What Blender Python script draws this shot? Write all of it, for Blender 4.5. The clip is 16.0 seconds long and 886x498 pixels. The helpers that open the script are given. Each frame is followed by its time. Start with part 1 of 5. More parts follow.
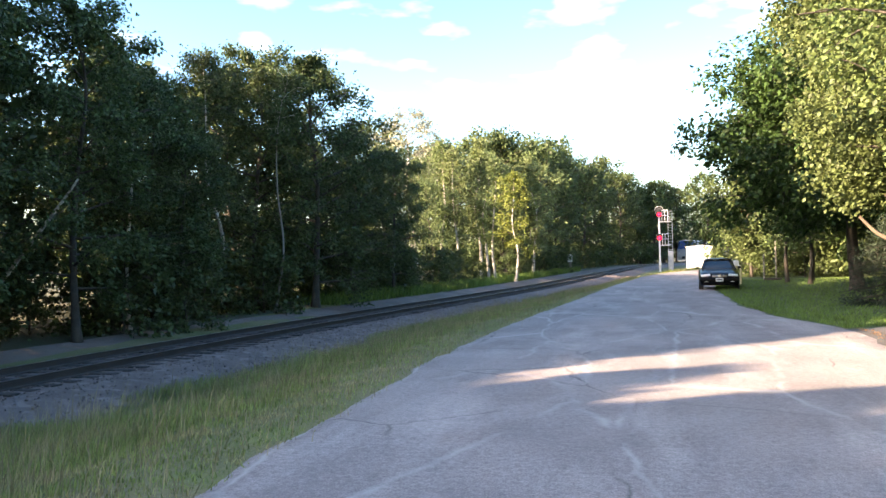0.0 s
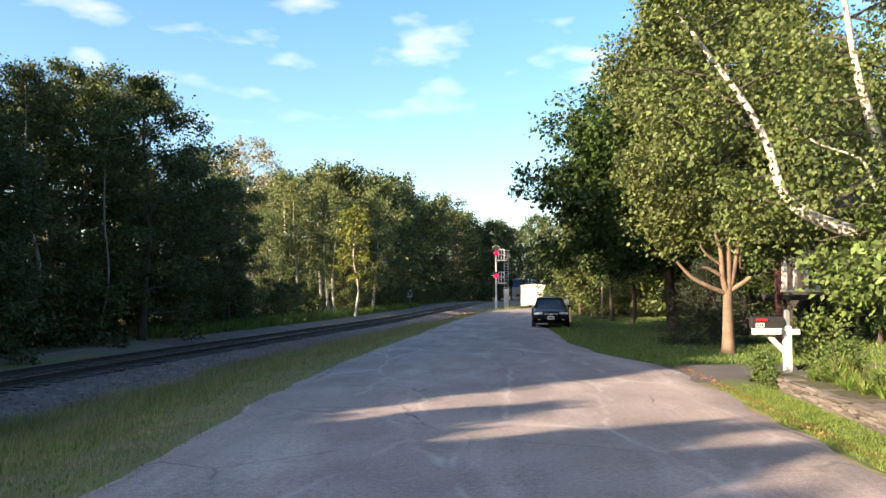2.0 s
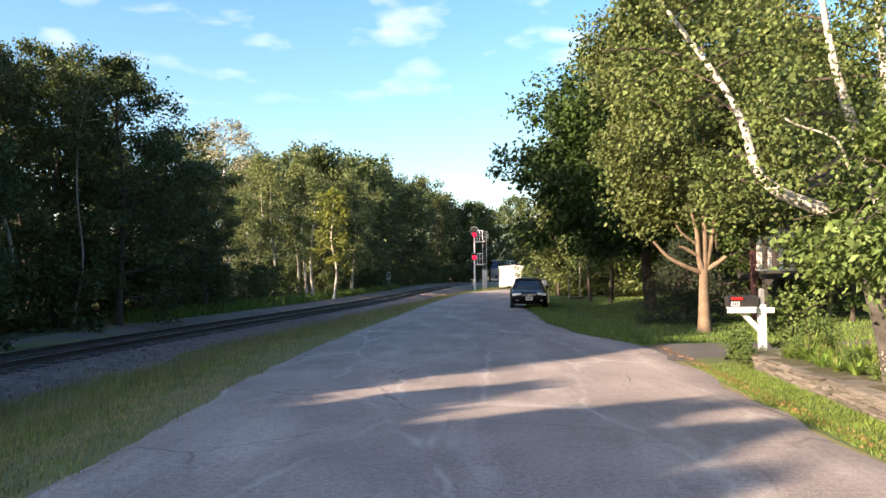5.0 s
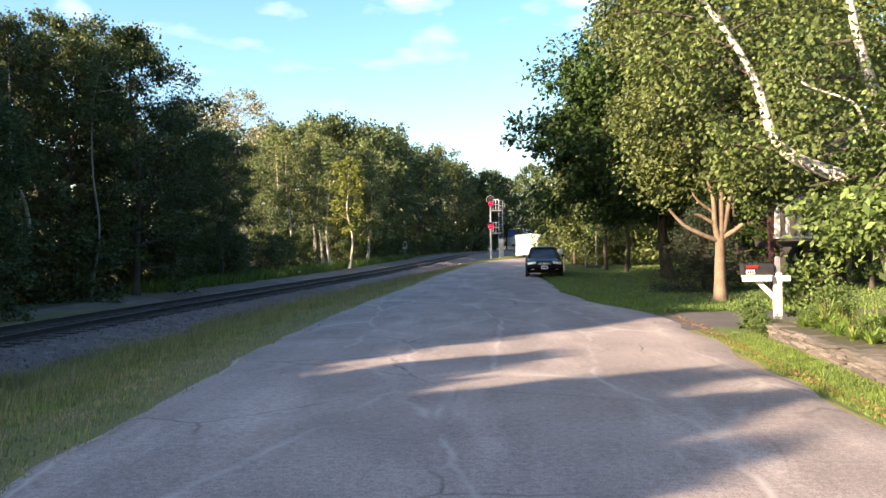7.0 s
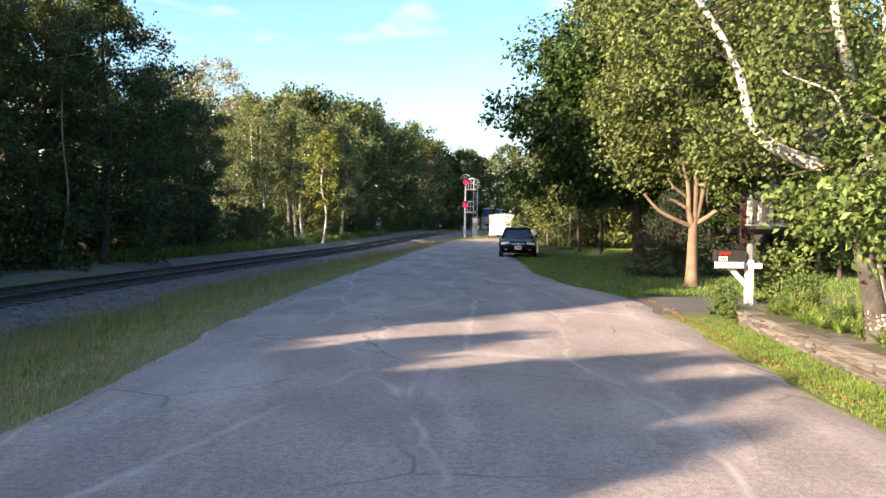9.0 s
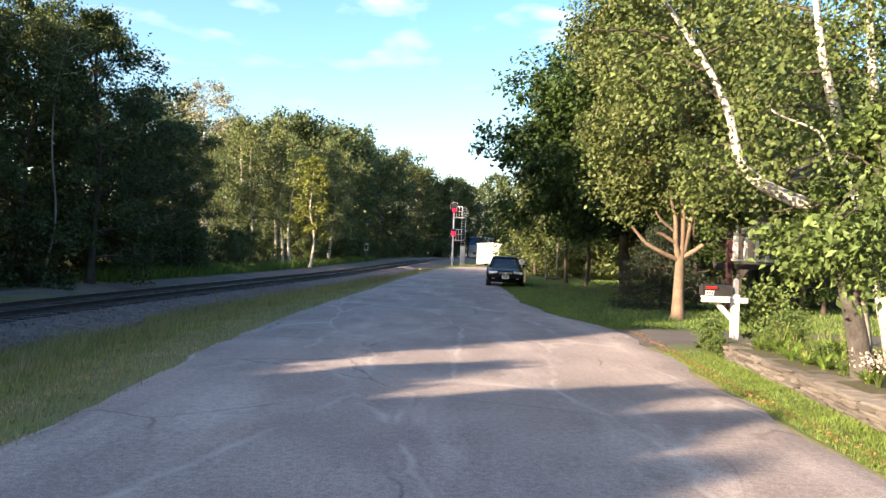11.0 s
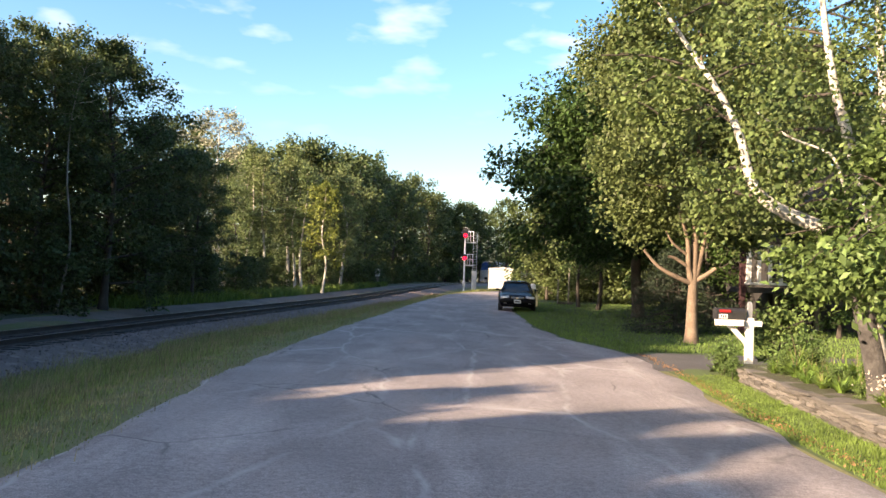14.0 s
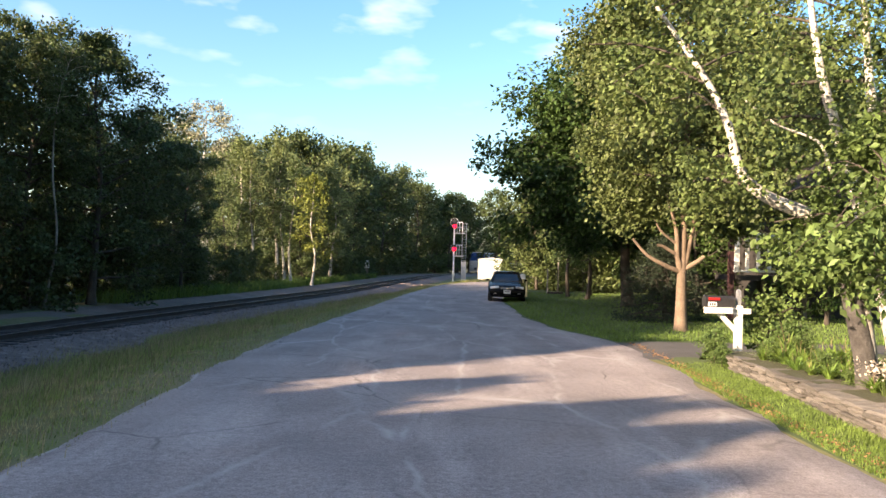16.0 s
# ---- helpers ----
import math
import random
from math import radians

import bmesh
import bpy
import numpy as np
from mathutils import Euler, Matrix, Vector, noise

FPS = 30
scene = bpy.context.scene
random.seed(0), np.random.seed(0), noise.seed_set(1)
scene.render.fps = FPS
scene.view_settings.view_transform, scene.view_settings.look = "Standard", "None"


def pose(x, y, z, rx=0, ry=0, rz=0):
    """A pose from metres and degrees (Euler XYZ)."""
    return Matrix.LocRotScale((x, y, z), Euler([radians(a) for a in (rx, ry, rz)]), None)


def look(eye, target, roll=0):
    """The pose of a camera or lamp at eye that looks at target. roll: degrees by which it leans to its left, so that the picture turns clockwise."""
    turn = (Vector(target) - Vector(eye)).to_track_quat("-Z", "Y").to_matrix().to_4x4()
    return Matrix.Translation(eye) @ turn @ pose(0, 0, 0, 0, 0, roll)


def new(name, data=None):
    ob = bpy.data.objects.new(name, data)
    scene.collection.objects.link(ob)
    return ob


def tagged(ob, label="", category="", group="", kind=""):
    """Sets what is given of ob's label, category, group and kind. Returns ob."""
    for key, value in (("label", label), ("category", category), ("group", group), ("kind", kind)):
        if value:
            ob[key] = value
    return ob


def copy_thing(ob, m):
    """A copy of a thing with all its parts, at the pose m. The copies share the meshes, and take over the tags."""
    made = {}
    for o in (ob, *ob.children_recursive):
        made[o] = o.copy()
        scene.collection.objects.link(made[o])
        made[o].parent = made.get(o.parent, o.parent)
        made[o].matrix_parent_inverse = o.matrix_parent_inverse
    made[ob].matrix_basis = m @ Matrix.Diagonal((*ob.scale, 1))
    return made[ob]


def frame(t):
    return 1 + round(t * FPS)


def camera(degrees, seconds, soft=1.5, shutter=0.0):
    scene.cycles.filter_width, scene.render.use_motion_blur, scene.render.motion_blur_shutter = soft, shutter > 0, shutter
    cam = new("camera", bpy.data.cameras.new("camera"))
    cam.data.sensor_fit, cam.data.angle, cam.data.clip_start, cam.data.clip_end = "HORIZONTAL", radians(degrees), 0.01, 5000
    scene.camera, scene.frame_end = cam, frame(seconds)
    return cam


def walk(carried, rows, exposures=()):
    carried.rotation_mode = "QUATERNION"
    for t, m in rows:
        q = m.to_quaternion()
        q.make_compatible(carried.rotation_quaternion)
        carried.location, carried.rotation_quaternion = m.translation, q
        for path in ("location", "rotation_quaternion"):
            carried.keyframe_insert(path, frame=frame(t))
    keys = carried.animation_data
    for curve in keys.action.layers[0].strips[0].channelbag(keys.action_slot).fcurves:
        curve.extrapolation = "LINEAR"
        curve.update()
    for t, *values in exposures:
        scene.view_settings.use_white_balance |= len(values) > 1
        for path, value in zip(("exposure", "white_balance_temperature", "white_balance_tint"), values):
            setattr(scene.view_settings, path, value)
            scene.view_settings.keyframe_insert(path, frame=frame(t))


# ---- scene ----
cam = camera(57, 16.0)
PATH = [
    (0.0, look((-0.021, -0.257, 1.585), (-2.4573, 9.4408, 1.7184), -1.23)),
    (0.5, look((0.046, -0.231, 1.621), (-1.1652, 9.6940, 1.7816), -1.19)),
    (1.0, look((-0.017, -0.131, 1.610), (-0.6239, 9.8485, 1.8155), 0.32)),
    (1.5, look((-0.031, -0.131, 1.608), (-0.4670, 9.8505, 2.0216), 0.62)),
    (2.0, look((-0.020, -0.157, 1.605), (-0.5321, 9.8157, 2.1384), 0.01)),
    (2.5, look((-0.019, -0.165, 1.603), (-0.4698, 9.8083, 2.1765), -0.26)),
    (3.0, look((-0.021, -0.154, 1.599), (-0.4021, 9.8243, 2.1350), 0.46)),
    (3.5, look((-0.019, -0.137, 1.600), (-0.3887, 9.8451, 2.0628), 0.05)),
    (4.0, look((-0.012, -0.129, 1.605), (-0.3400, 9.8563, 2.0396), -0.27)),
    (6.5, look((0.021, -0.084, 1.593), (-0.1710, 9.9144, 1.6202), -0.32)),
    (7.0, look((0.096, -0.016, 1.604), (-0.3682, 9.9732, 1.5364), -0.73)),
    (7.5, look((0.126, 0.008, 1.600), (-0.3938, 9.9917, 1.3610), -0.60)),
    (8.0, look((0.077, 0.044, 1.605), (-0.2758, 10.0326, 1.2827), -0.12)),
    (8.5, look((0.062, 0.067, 1.605), (-0.1488, 10.0589, 1.2561), 0.51)),
    (11.0, look((0.018, 0.005, 1.609), (0.0328, 10.0051, 1.6109), 2.41)),
    (11.5, look((0.005, 0.005, 1.601), (0.1286, 10.0023, 1.7785), 2.33)),
    (12.0, look((0.018, 0.014, 1.602), (0.0730, 10.0087, 1.9184), 1.81)),
    (12.5, look((0.009, -0.024, 1.595), (-0.0151, 9.9704, 1.9360), 1.85)),
    (13.0, look((0.013, -0.020, 1.599), (-0.0847, 9.9747, 1.9185), 1.56)),
    (13.5, look((0.010, -0.024, 1.598), (-0.1140, 9.9702, 1.9287), 1.92)),
    (14.0, look((0.009, -0.017, 1.597), (-0.1276, 9.9772, 1.9022), 2.12)),
    (14.5, look((0.003, -0.014, 1.601), (-0.0873, 9.9829, 1.8261), 2.17)),
    (15.0, look((0.001, -0.003, 1.600), (-0.0255, 9.9948, 1.7917), 1.77)),
    (15.5, look((-0.004, -0.001, 1.598), (-0.0138, 9.9970, 1.7916), 1.57)),
    (16.0, look((0.000, 0.000, 1.600), (-0.0000, 9.9981, 1.7983), 1.48)),
]
EXPOSURE = [
    (0.0, 2.75, 8500, 17), (0.3, 2.55, 8500, 17), (0.6, 2.30, 8500, 17), (1.2, 2.00, 8500, 17), (2.0, 1.85, 8500, 17), (4.0, 1.80, 8500, 17), (6.5, 1.99, 8500, 17), (8.5, 2.04, 8500, 17), (11.0, 2.04, 8500, 17), (12.5, 1.88, 8500, 17), (16.0, 1.88, 8500, 17),
]
walk(cam, [(t, m) for t, m in PATH], EXPOSURE)

# ---- world, sun, exposure ----
SUN_EL, SUN_H = radians(18.5), Vector((-0.82, -0.575, 0))
sun_dir = (SUN_H.normalized() * math.cos(SUN_EL) + Vector((0, 0, math.sin(SUN_EL)))).normalized()
world = bpy.data.worlds.new("sky")
scene.world = world
world.use_nodes = True
wn, wl = world.node_tree.nodes, world.node_tree.links
wn.clear()
w_out, w_bg = wn.new("ShaderNodeOutputWorld"), wn.new("ShaderNodeBackground")
w_sky = wn.new("ShaderNodeTexSky")
w_sky.sky_type, w_sky.sun_disc = "NISHITA", False
w_sky.sun_elevation, w_sky.sun_rotation = SUN_EL, math.atan2(sun_dir.x, sun_dir.y)
w_sky.altitude, w_sky.air_density, w_sky.dust_density, w_sky.ozone_density = 200, 1.0, 2.0, 3.0
w_co, w_map = wn.new("ShaderNodeTexCoord"), wn.new("ShaderNodeMapping")
w_map.inputs["Scale"].default_value = (1.0, 1.0, 2.8)
w_map.inputs["Location"].default_value = (0.3, 0.15, 0.0)
w_no = wn.new("ShaderNodeTexNoise")
w_no.inputs["Scale"].default_value, w_no.inputs["Detail"].default_value, w_no.inputs["Roughness"].default_value = 11.0, 4, 0.45
w_ramp = wn.new("ShaderNodeMapRange")
for key, value in (("From Min", 0.55), ("From Max", 0.80), ("To Min", 0.0), ("To Max", 0.27)):
    w_ramp.inputs[key].default_value = value
w_mix = wn.new("ShaderNodeMix")
w_mix.data_type = "RGBA"
w_mix.inputs[7].default_value = (7.0, 6.5, 6.9, 1)
wl.new(w_co.outputs["Generated"], w_map.inputs[0])
wl.new(w_map.outputs[0], w_no.inputs["Vector"])
wl.new(w_no.outputs[0], w_ramp.inputs[0])
w_sep, w_low, w_fac = wn.new("ShaderNodeSeparateXYZ"), wn.new("ShaderNodeMapRange"), wn.new("ShaderNodeMath")
w_low.inputs["From Min"].default_value, w_low.inputs["From Max"].default_value = 0.15, 0.28
w_fac.operation = "MULTIPLY"
wl.new(w_co.outputs["Generated"], w_sep.inputs[0])
wl.new(w_sep.outputs["Z"], w_low.inputs[0])
wl.new(w_low.outputs[0], w_fac.inputs[0])
wl.new(w_ramp.outputs[0], w_fac.inputs[1])
wl.new(w_fac.outputs[0], w_mix.inputs[0])
w_sat = wn.new("ShaderNodeHueSaturation")
w_sat.inputs["Saturation"].default_value = 1.27
wl.new(w_sky.outputs[0], w_sat.inputs["Color"])
wl.new(w_sat.outputs[0], w_mix.inputs[6])
wl.new(w_mix.outputs[2], w_bg.inputs[0])
w_bg.inputs[1].default_value = 0.124
wl.new(w_bg.outputs[0], w_out.inputs[0])
sun = new("sun", bpy.data.lights.new("sun", "SUN"))
sun.data.energy, sun.data.angle, sun.data.color = 5.0, radians(0.6), (1.0, 0.865, 0.72)
sun.matrix_world = look(sun_dir * 60, (0, 0, 0))


# ---- materials ----
def mat(name, c1, c2=None, rough=0.8, scale=8.0, fine=60.0, bump=0.15, metal=0.0, c3=None, leaf=False, island=0.0, spec=0.5, dist=0.01, coat=0.0, each=0.0):
    """Two colours by noise at a coarse and a fine scale, bump by the fine one; leaf adds light that comes through; island varies each loose piece."""
    m = bpy.data.materials.new(name)
    m.use_nodes = True
    n, l = m.node_tree.nodes, m.node_tree.links
    b = n["Principled BSDF"]
    b.inputs["Roughness"].default_value, b.inputs["Metallic"].default_value = rough, metal
    b.inputs["Specular IOR Level"].default_value = spec
    b.inputs["Coat Weight"].default_value = coat
    c2 = c2 or tuple(v * 0.7 for v in c1)
    co = n.new("ShaderNodeTexCoord")
    big, small = n.new("ShaderNodeTexNoise"), n.new("ShaderNodeTexNoise")
    big.inputs["Scale"].default_value, small.inputs["Scale"].default_value = scale, fine
    big.inputs["Detail"].default_value, small.inputs["Detail"].default_value = 5, 4
    l.new(co.outputs["Object"], big.inputs["Vector"])
    l.new(co.outputs["Object"], small.inputs["Vector"])
    mix = n.new("ShaderNodeMix")
    mix.data_type = "RGBA"
    mix.inputs[6].default_value, mix.inputs[7].default_value = (*c1, 1), (*c2, 1)
    fac = n.new("ShaderNodeMath")
    fac.operation = "MULTIPLY_ADD"
    fac.inputs[1].default_value, fac.inputs[2].default_value = 2.6, -0.8
    l.new(big.outputs[0], fac.inputs[0])
    fac.use_clamp = True
    l.new(fac.outputs[0], mix.inputs[0])
    last = mix.outputs[2]
    grain = n.new("ShaderNodeMix")
    grain.data_type, grain.blend_type = "RGBA", "MULTIPLY"
    grain.inputs[0].default_value = 0.55
    ramp = n.new("ShaderNodeMapRange")
    for key, value in (("From Min", 0.3), ("From Max", 0.7), ("To Min", 0.55), ("To Max", 1.3)):
        ramp.inputs[key].default_value = value
    l.new(small.outputs[0], ramp.inputs[0])
    l.new(last, grain.inputs[6])
    l.new(ramp.outputs[0], grain.inputs[7])
    last = grain.outputs[2]
    if c3:
        m3 = n.new("ShaderNodeMix")
        m3.data_type = "RGBA"
        m3.inputs[7].default_value = (*c3, 1)
        mid = n.new("ShaderNodeTexNoise")
        mid.inputs["Scale"].default_value, mid.inputs["Detail"].default_value = scale * 2.7, 6
        l.new(co.outputs["Object"], mid.inputs["Vector"])
        r3 = n.new("ShaderNodeMapRange")
        for key, value in (("From Min", 0.52), ("From Max", 0.66), ("To Min", 0.0), ("To Max", 0.85)):
            r3.inputs[key].default_value = value
        l.new(mid.outputs[0], r3.inputs[0])
        l.new(r3.outputs[0], m3.inputs[0])
        l.new(last, m3.inputs[6])
        last = m3.outputs[2]
    if island or leaf:
        hsv = n.new("ShaderNodeHueSaturation")
        geo, info = n.new("ShaderNodeNewGeometry"), n.new("ShaderNodeObjectInfo")
        v = n.new("ShaderNodeMapRange")
        v.inputs["To Min"].default_value, v.inputs["To Max"].default_value = 1 - island, 1 + island
        l.new(geo.outputs["Random Per Island"], v.inputs[0])
        h = n.new("ShaderNodeMapRange")
        h.inputs["To Min"].default_value, h.inputs["To Max"].default_value = 0.485, 0.512
        l.new(info.outputs["Random"], h.inputs[0])
        l.new(h.outputs[0], hsv.inputs["Hue"])
        l.new(v.outputs[0], hsv.inputs["Value"])
        l.new(last, hsv.inputs["Color"])
        last = hsv.outputs[0]
    if each:
        vary, who, span = n.new("ShaderNodeHueSaturation"), n.new("ShaderNodeObjectInfo"), n.new("ShaderNodeMapRange")
        span.inputs["To Min"].default_value, span.inputs["To Max"].default_value = 1 - each, 1 + each
        l.new(who.outputs["Random"], span.inputs[0])
        l.new(span.outputs[0], vary.inputs["Value"])
        l.new(last, vary.inputs["Color"])
        last = vary.outputs[0]
    l.new(last, b.inputs["Base Color"])
    if bump:
        bp = n.new("ShaderNodeBump")
        bp.inputs["Strength"].default_value, bp.inputs["Distance"].default_value = bump, dist
        l.new(small.outputs[0], bp.inputs["Height"])
        l.new(bp.outputs[0], b.inputs["Normal"])
    if leaf:
        tr, add = n.new("ShaderNodeBsdfTranslucent"), n.new("ShaderNodeMixShader")
        add.inputs[0].default_value = 0.17
        bright = n.new("ShaderNodeHueSaturation")
        bright.inputs["Value"].default_value, bright.inputs["Hue"].default_value, bright.inputs["Saturation"].default_value = 1.5, 0.485, 1.15
        l.new(last, bright.inputs["Color"])
        l.new(bright.outputs[0], tr.inputs["Color"])
        l.new(b.outputs[0], add.inputs[1])
        l.new(tr.outputs[0], add.inputs[2])
        l.new(add.outputs[0], n["Material Output"].inputs["Surface"])
    return m


def glass_mat(name, tint=(0.012, 0.014, 0.016), rough=0.06):
    return mat(name, tint, tint, rough=rough, bump=0, spec=0.5)


def glow_mat(name, colour, strength):
    m = bpy.data.materials.new(name)
    m.use_nodes = True
    b = m.node_tree.nodes["Principled BSDF"]
    b.inputs["Base Color"].default_value = (*colour, 1)
    b.inputs["Emission Color"].default_value = (*colour, 1)
    b.inputs["Emission Strength"].default_value = strength
    return m


LEAF = dict(rough=0.5, leaf=True, island=0.45, bump=0.0, fine=3.0, spec=0.2)
M = {
    "leaf_wood": mat("leaf_wood", (0.066, 0.095, 0.036), (0.043, 0.067, 0.026), scale=0.5, **LEAF),
    "leaf_oak": mat("leaf_oak", (0.080, 0.112, 0.044), (0.050, 0.078, 0.029), scale=0.4, **LEAF),
    "leaf_aspen": mat("leaf_aspen", (0.150, 0.188, 0.082), (0.092, 0.125, 0.050), scale=0.5, **LEAF),
    "leaf_pale": mat("leaf_pale", (0.27, 0.28, 0.20), (0.19, 0.20, 0.14), scale=0.5, **LEAF),
    "leaf_yellow": mat("leaf_yellow", (0.19, 0.205, 0.05), (0.13, 0.155, 0.04), scale=0.6, **LEAF),
    "leaf_birch": mat("leaf_birch", (0.112, 0.156, 0.054), (0.062, 0.098, 0.034), scale=0.9, **LEAF),
    "leaf_apple": mat("leaf_apple", (0.108, 0.164, 0.052), (0.064, 0.108, 0.036), scale=0.9, **LEAF),
    "leaf_garden": mat("leaf_garden", (0.102, 0.138, 0.050), (0.053, 0.080, 0.029), scale=0.9, **LEAF),
    "leaf_maple": mat("leaf_maple", (0.046, 0.082, 0.023), (0.026, 0.050, 0.014), scale=0.6, **LEAF),
    "leaf_lily": mat("leaf_lily", (0.18, 0.28, 0.066), (0.10, 0.19, 0.046), scale=0.9, **LEAF),
    "needle": mat("needle", (0.045, 0.062, 0.04), (0.03, 0.045, 0.028), scale=1.5, **LEAF),
    "bark": mat("bark", (0.075, 0.062, 0.05), (0.04, 0.033, 0.027), rough=0.95, scale=3, fine=25, bump=0.6, dist=0.03),
    "bark_warm": mat("bark_warm", (0.22, 0.16, 0.115), (0.12, 0.088, 0.064), rough=0.95, scale=4, fine=30, bump=0.7, dist=0.02),
    "bark_birch": mat("bark_birch", (0.62, 0.59, 0.53), (0.36, 0.33, 0.29), rough=0.8, scale=6, fine=26, bump=0.3, c3=(0.06, 0.05, 0.045)),
    "bark_birch_old": mat("bark_birch_old", (0.085, 0.080, 0.076), (0.035, 0.032, 0.031), rough=0.95, scale=5, fine=28, bump=0.7, dist=0.02),
    "bark_pale": mat("bark_pale", (0.56, 0.53, 0.46), (0.38, 0.35, 0.30), rough=0.9, scale=2, fine=15, bump=0.3, c3=(0.10, 0.09, 0.08)),
    "asphalt": None,
    "ballast": mat("ballast", (0.205, 0.155, 0.142), (0.13, 0.098, 0.090), rough=0.95, scale=1.2, fine=38, bump=1.0, dist=0.05, c3=(0.26, 0.21, 0.19)),
    "stone_chip": mat("stone_chip", (0.19, 0.155, 0.145), (0.11, 0.088, 0.082), rough=0.9, scale=3, fine=40, bump=0.3, island=0.4),
    "soil": mat("soil", (0.20, 0.165, 0.085), (0.13, 0.14, 0.048), rough=1.0, scale=0.45, fine=22, bump=0.8, dist=0.03, c3=(0.13, 0.155, 0.045)),
    "forest_floor": mat("forest_floor", (0.075, 0.07, 0.04), (0.045, 0.055, 0.022), rough=1.0, scale=0.5, fine=14, bump=0.8, dist=0.05),
    "path": mat("path", (0.225, 0.165, 0.14), (0.14, 0.103, 0.088), rough=1.0, scale=0.7, fine=30, bump=0.6, dist=0.02, c3=(0.13, 0.12, 0.09)),
    "lawn": mat("lawn", (0.07, 0.105, 0.03), (0.045, 0.075, 0.022), rough=1.0, scale=0.8, fine=35, bump=0.7, dist=0.03),
    "blade": mat("blade", (0.22, 0.255, 0.085), (0.15, 0.185, 0.06), scale=0.5, c3=(0.34, 0.26, 0.15), **LEAF),
    "blade_lawn": mat("blade_lawn", (0.125, 0.195, 0.045), (0.085, 0.145, 0.034), scale=0.5, **LEAF),
    "seed": mat("seed", (0.30, 0.24, 0.14), (0.22, 0.17, 0.10), scale=0.5, **LEAF),
    "fallen": mat("fallen", (0.26, 0.15, 0.07), (0.17, 0.10, 0.05), scale=2, **LEAF),
    "rail_steel": mat("rail_steel", (0.055, 0.042, 0.038), (0.035, 0.027, 0.025), rough=0.7, metal=0.2, scale=2, fine=30),
    "rail_top": mat("rail_top", (0.42, 0.41, 0.42), (0.32, 0.31, 0.31), rough=0.3, metal=0.9, scale=3, fine=40, bump=0.05),
    "tie": mat("tie", (0.05, 0.04, 0.037), (0.028, 0.023, 0.021), each=0.35, rough=0.95, scale=3, fine=30, bump=0.7, dist=0.02),
    "tar": mat("tar", (0.085, 0.082, 0.082), (0.06, 0.058, 0.058), rough=0.9, scale=1.2, fine=60, bump=0.5),
    "stone": mat("stone", (0.185, 0.168, 0.152), (0.105, 0.097, 0.09), rough=0.95, scale=3, fine=24, bump=0.8, dist=0.02, c3=(0.12, 0.112, 0.10), each=0.4),
    "white_paint": mat("white_paint", (0.80, 0.79, 0.76), (0.72, 0.71, 0.68), rough=0.55, scale=4, fine=40, bump=0.08, c3=(0.62, 0.60, 0.56)),
    "steel_white": mat("steel_white", (0.74, 0.75, 0.76), (0.60, 0.61, 0.62), rough=0.5, scale=3, fine=40, bump=0.05),
    "galvanised": mat("galvanised", (0.48, 0.49, 0.51), (0.36, 0.37, 0.39), rough=0.5, metal=0.6, scale=4, fine=50, bump=0.05),
    "black_steel": mat("black_steel", (0.018, 0.018, 0.02), (0.028, 0.027, 0.027), rough=0.5, scale=4, fine=40, bump=0.1),
    "shed_wall": mat("shed_wall", (0.84, 0.82, 0.77), (0.78, 0.76, 0.71), rough=0.5, scale=1, fine=20, bump=0.05),
    "car_paint": mat("car_paint", (0.004, 0.004, 0.005), (0.006, 0.006, 0.007), rough=0.22, scale=2, fine=60, bump=0.0, coat=0.0, spec=0.10),
    "rubber": mat("rubber", (0.018, 0.018, 0.018), (0.028, 0.027, 0.026), rough=0.9, scale=5, fine=50),
    "rim": mat("rim", (0.40, 0.40, 0.41), (0.30, 0.30, 0.31), rough=0.35, metal=0.9, scale=5, fine=50, bump=0.02),
    "glass": glass_mat("glass"),
    "lamp_glass": mat("lamp_glass", (0.80, 0.81, 0.82), (0.66, 0.67, 0.69), rough=0.15, scale=10, fine=90, bump=0.3, coat=0.6),
    "plate": mat("plate", (0.72, 0.72, 0.70), (0.62, 0.62, 0.62), rough=0.4, scale=6, fine=50, bump=0.02),
    "chrome": mat("chrome", (0.6, 0.6, 0.6), (0.5, 0.5, 0.5), rough=0.2, metal=1.0, scale=6, fine=50, bump=0.0),
    "wood_grey": mat("wood_grey", (0.24, 0.22, 0.19), (0.16, 0.145, 0.125), rough=0.9, scale=3, fine=40, bump=0.4),
    "wood_yellow": mat("wood_yellow", (0.62, 0.52, 0.30), (0.50, 0.42, 0.25), rough=0.8, scale=3, fine=40, bump=0.3),
    "red_paint": mat("red_paint", (0.50, 0.02, 0.02), (0.38, 0.015, 0.015), rough=0.5, scale=4, fine=40, bump=0.05),
    "maroon": mat("maroon", (0.045, 0.014, 0.016), (0.03, 0.010, 0.012), rough=0.8, scale=2, fine=30, bump=0.2),
    "siding": mat("siding", (0.034, 0.031, 0.030), (0.024, 0.022, 0.021), rough=0.8, scale=2, fine=30, bump=0.2),
    "shingle": mat("shingle", (0.06, 0.055, 0.05), (0.04, 0.037, 0.035), rough=0.95, scale=2, fine=30, bump=0.5),
    "train_silver": mat("train_silver", (0.52, 0.52, 0.52), (0.42, 0.42, 0.42), rough=0.42, metal=0.35, scale=0.8, fine=20, bump=0.03),
    "train_blue": mat("train_blue", (0.028, 0.085, 0.23), (0.02, 0.065, 0.19), rough=0.35, scale=0.8, fine=20, bump=0.02, coat=0.3),
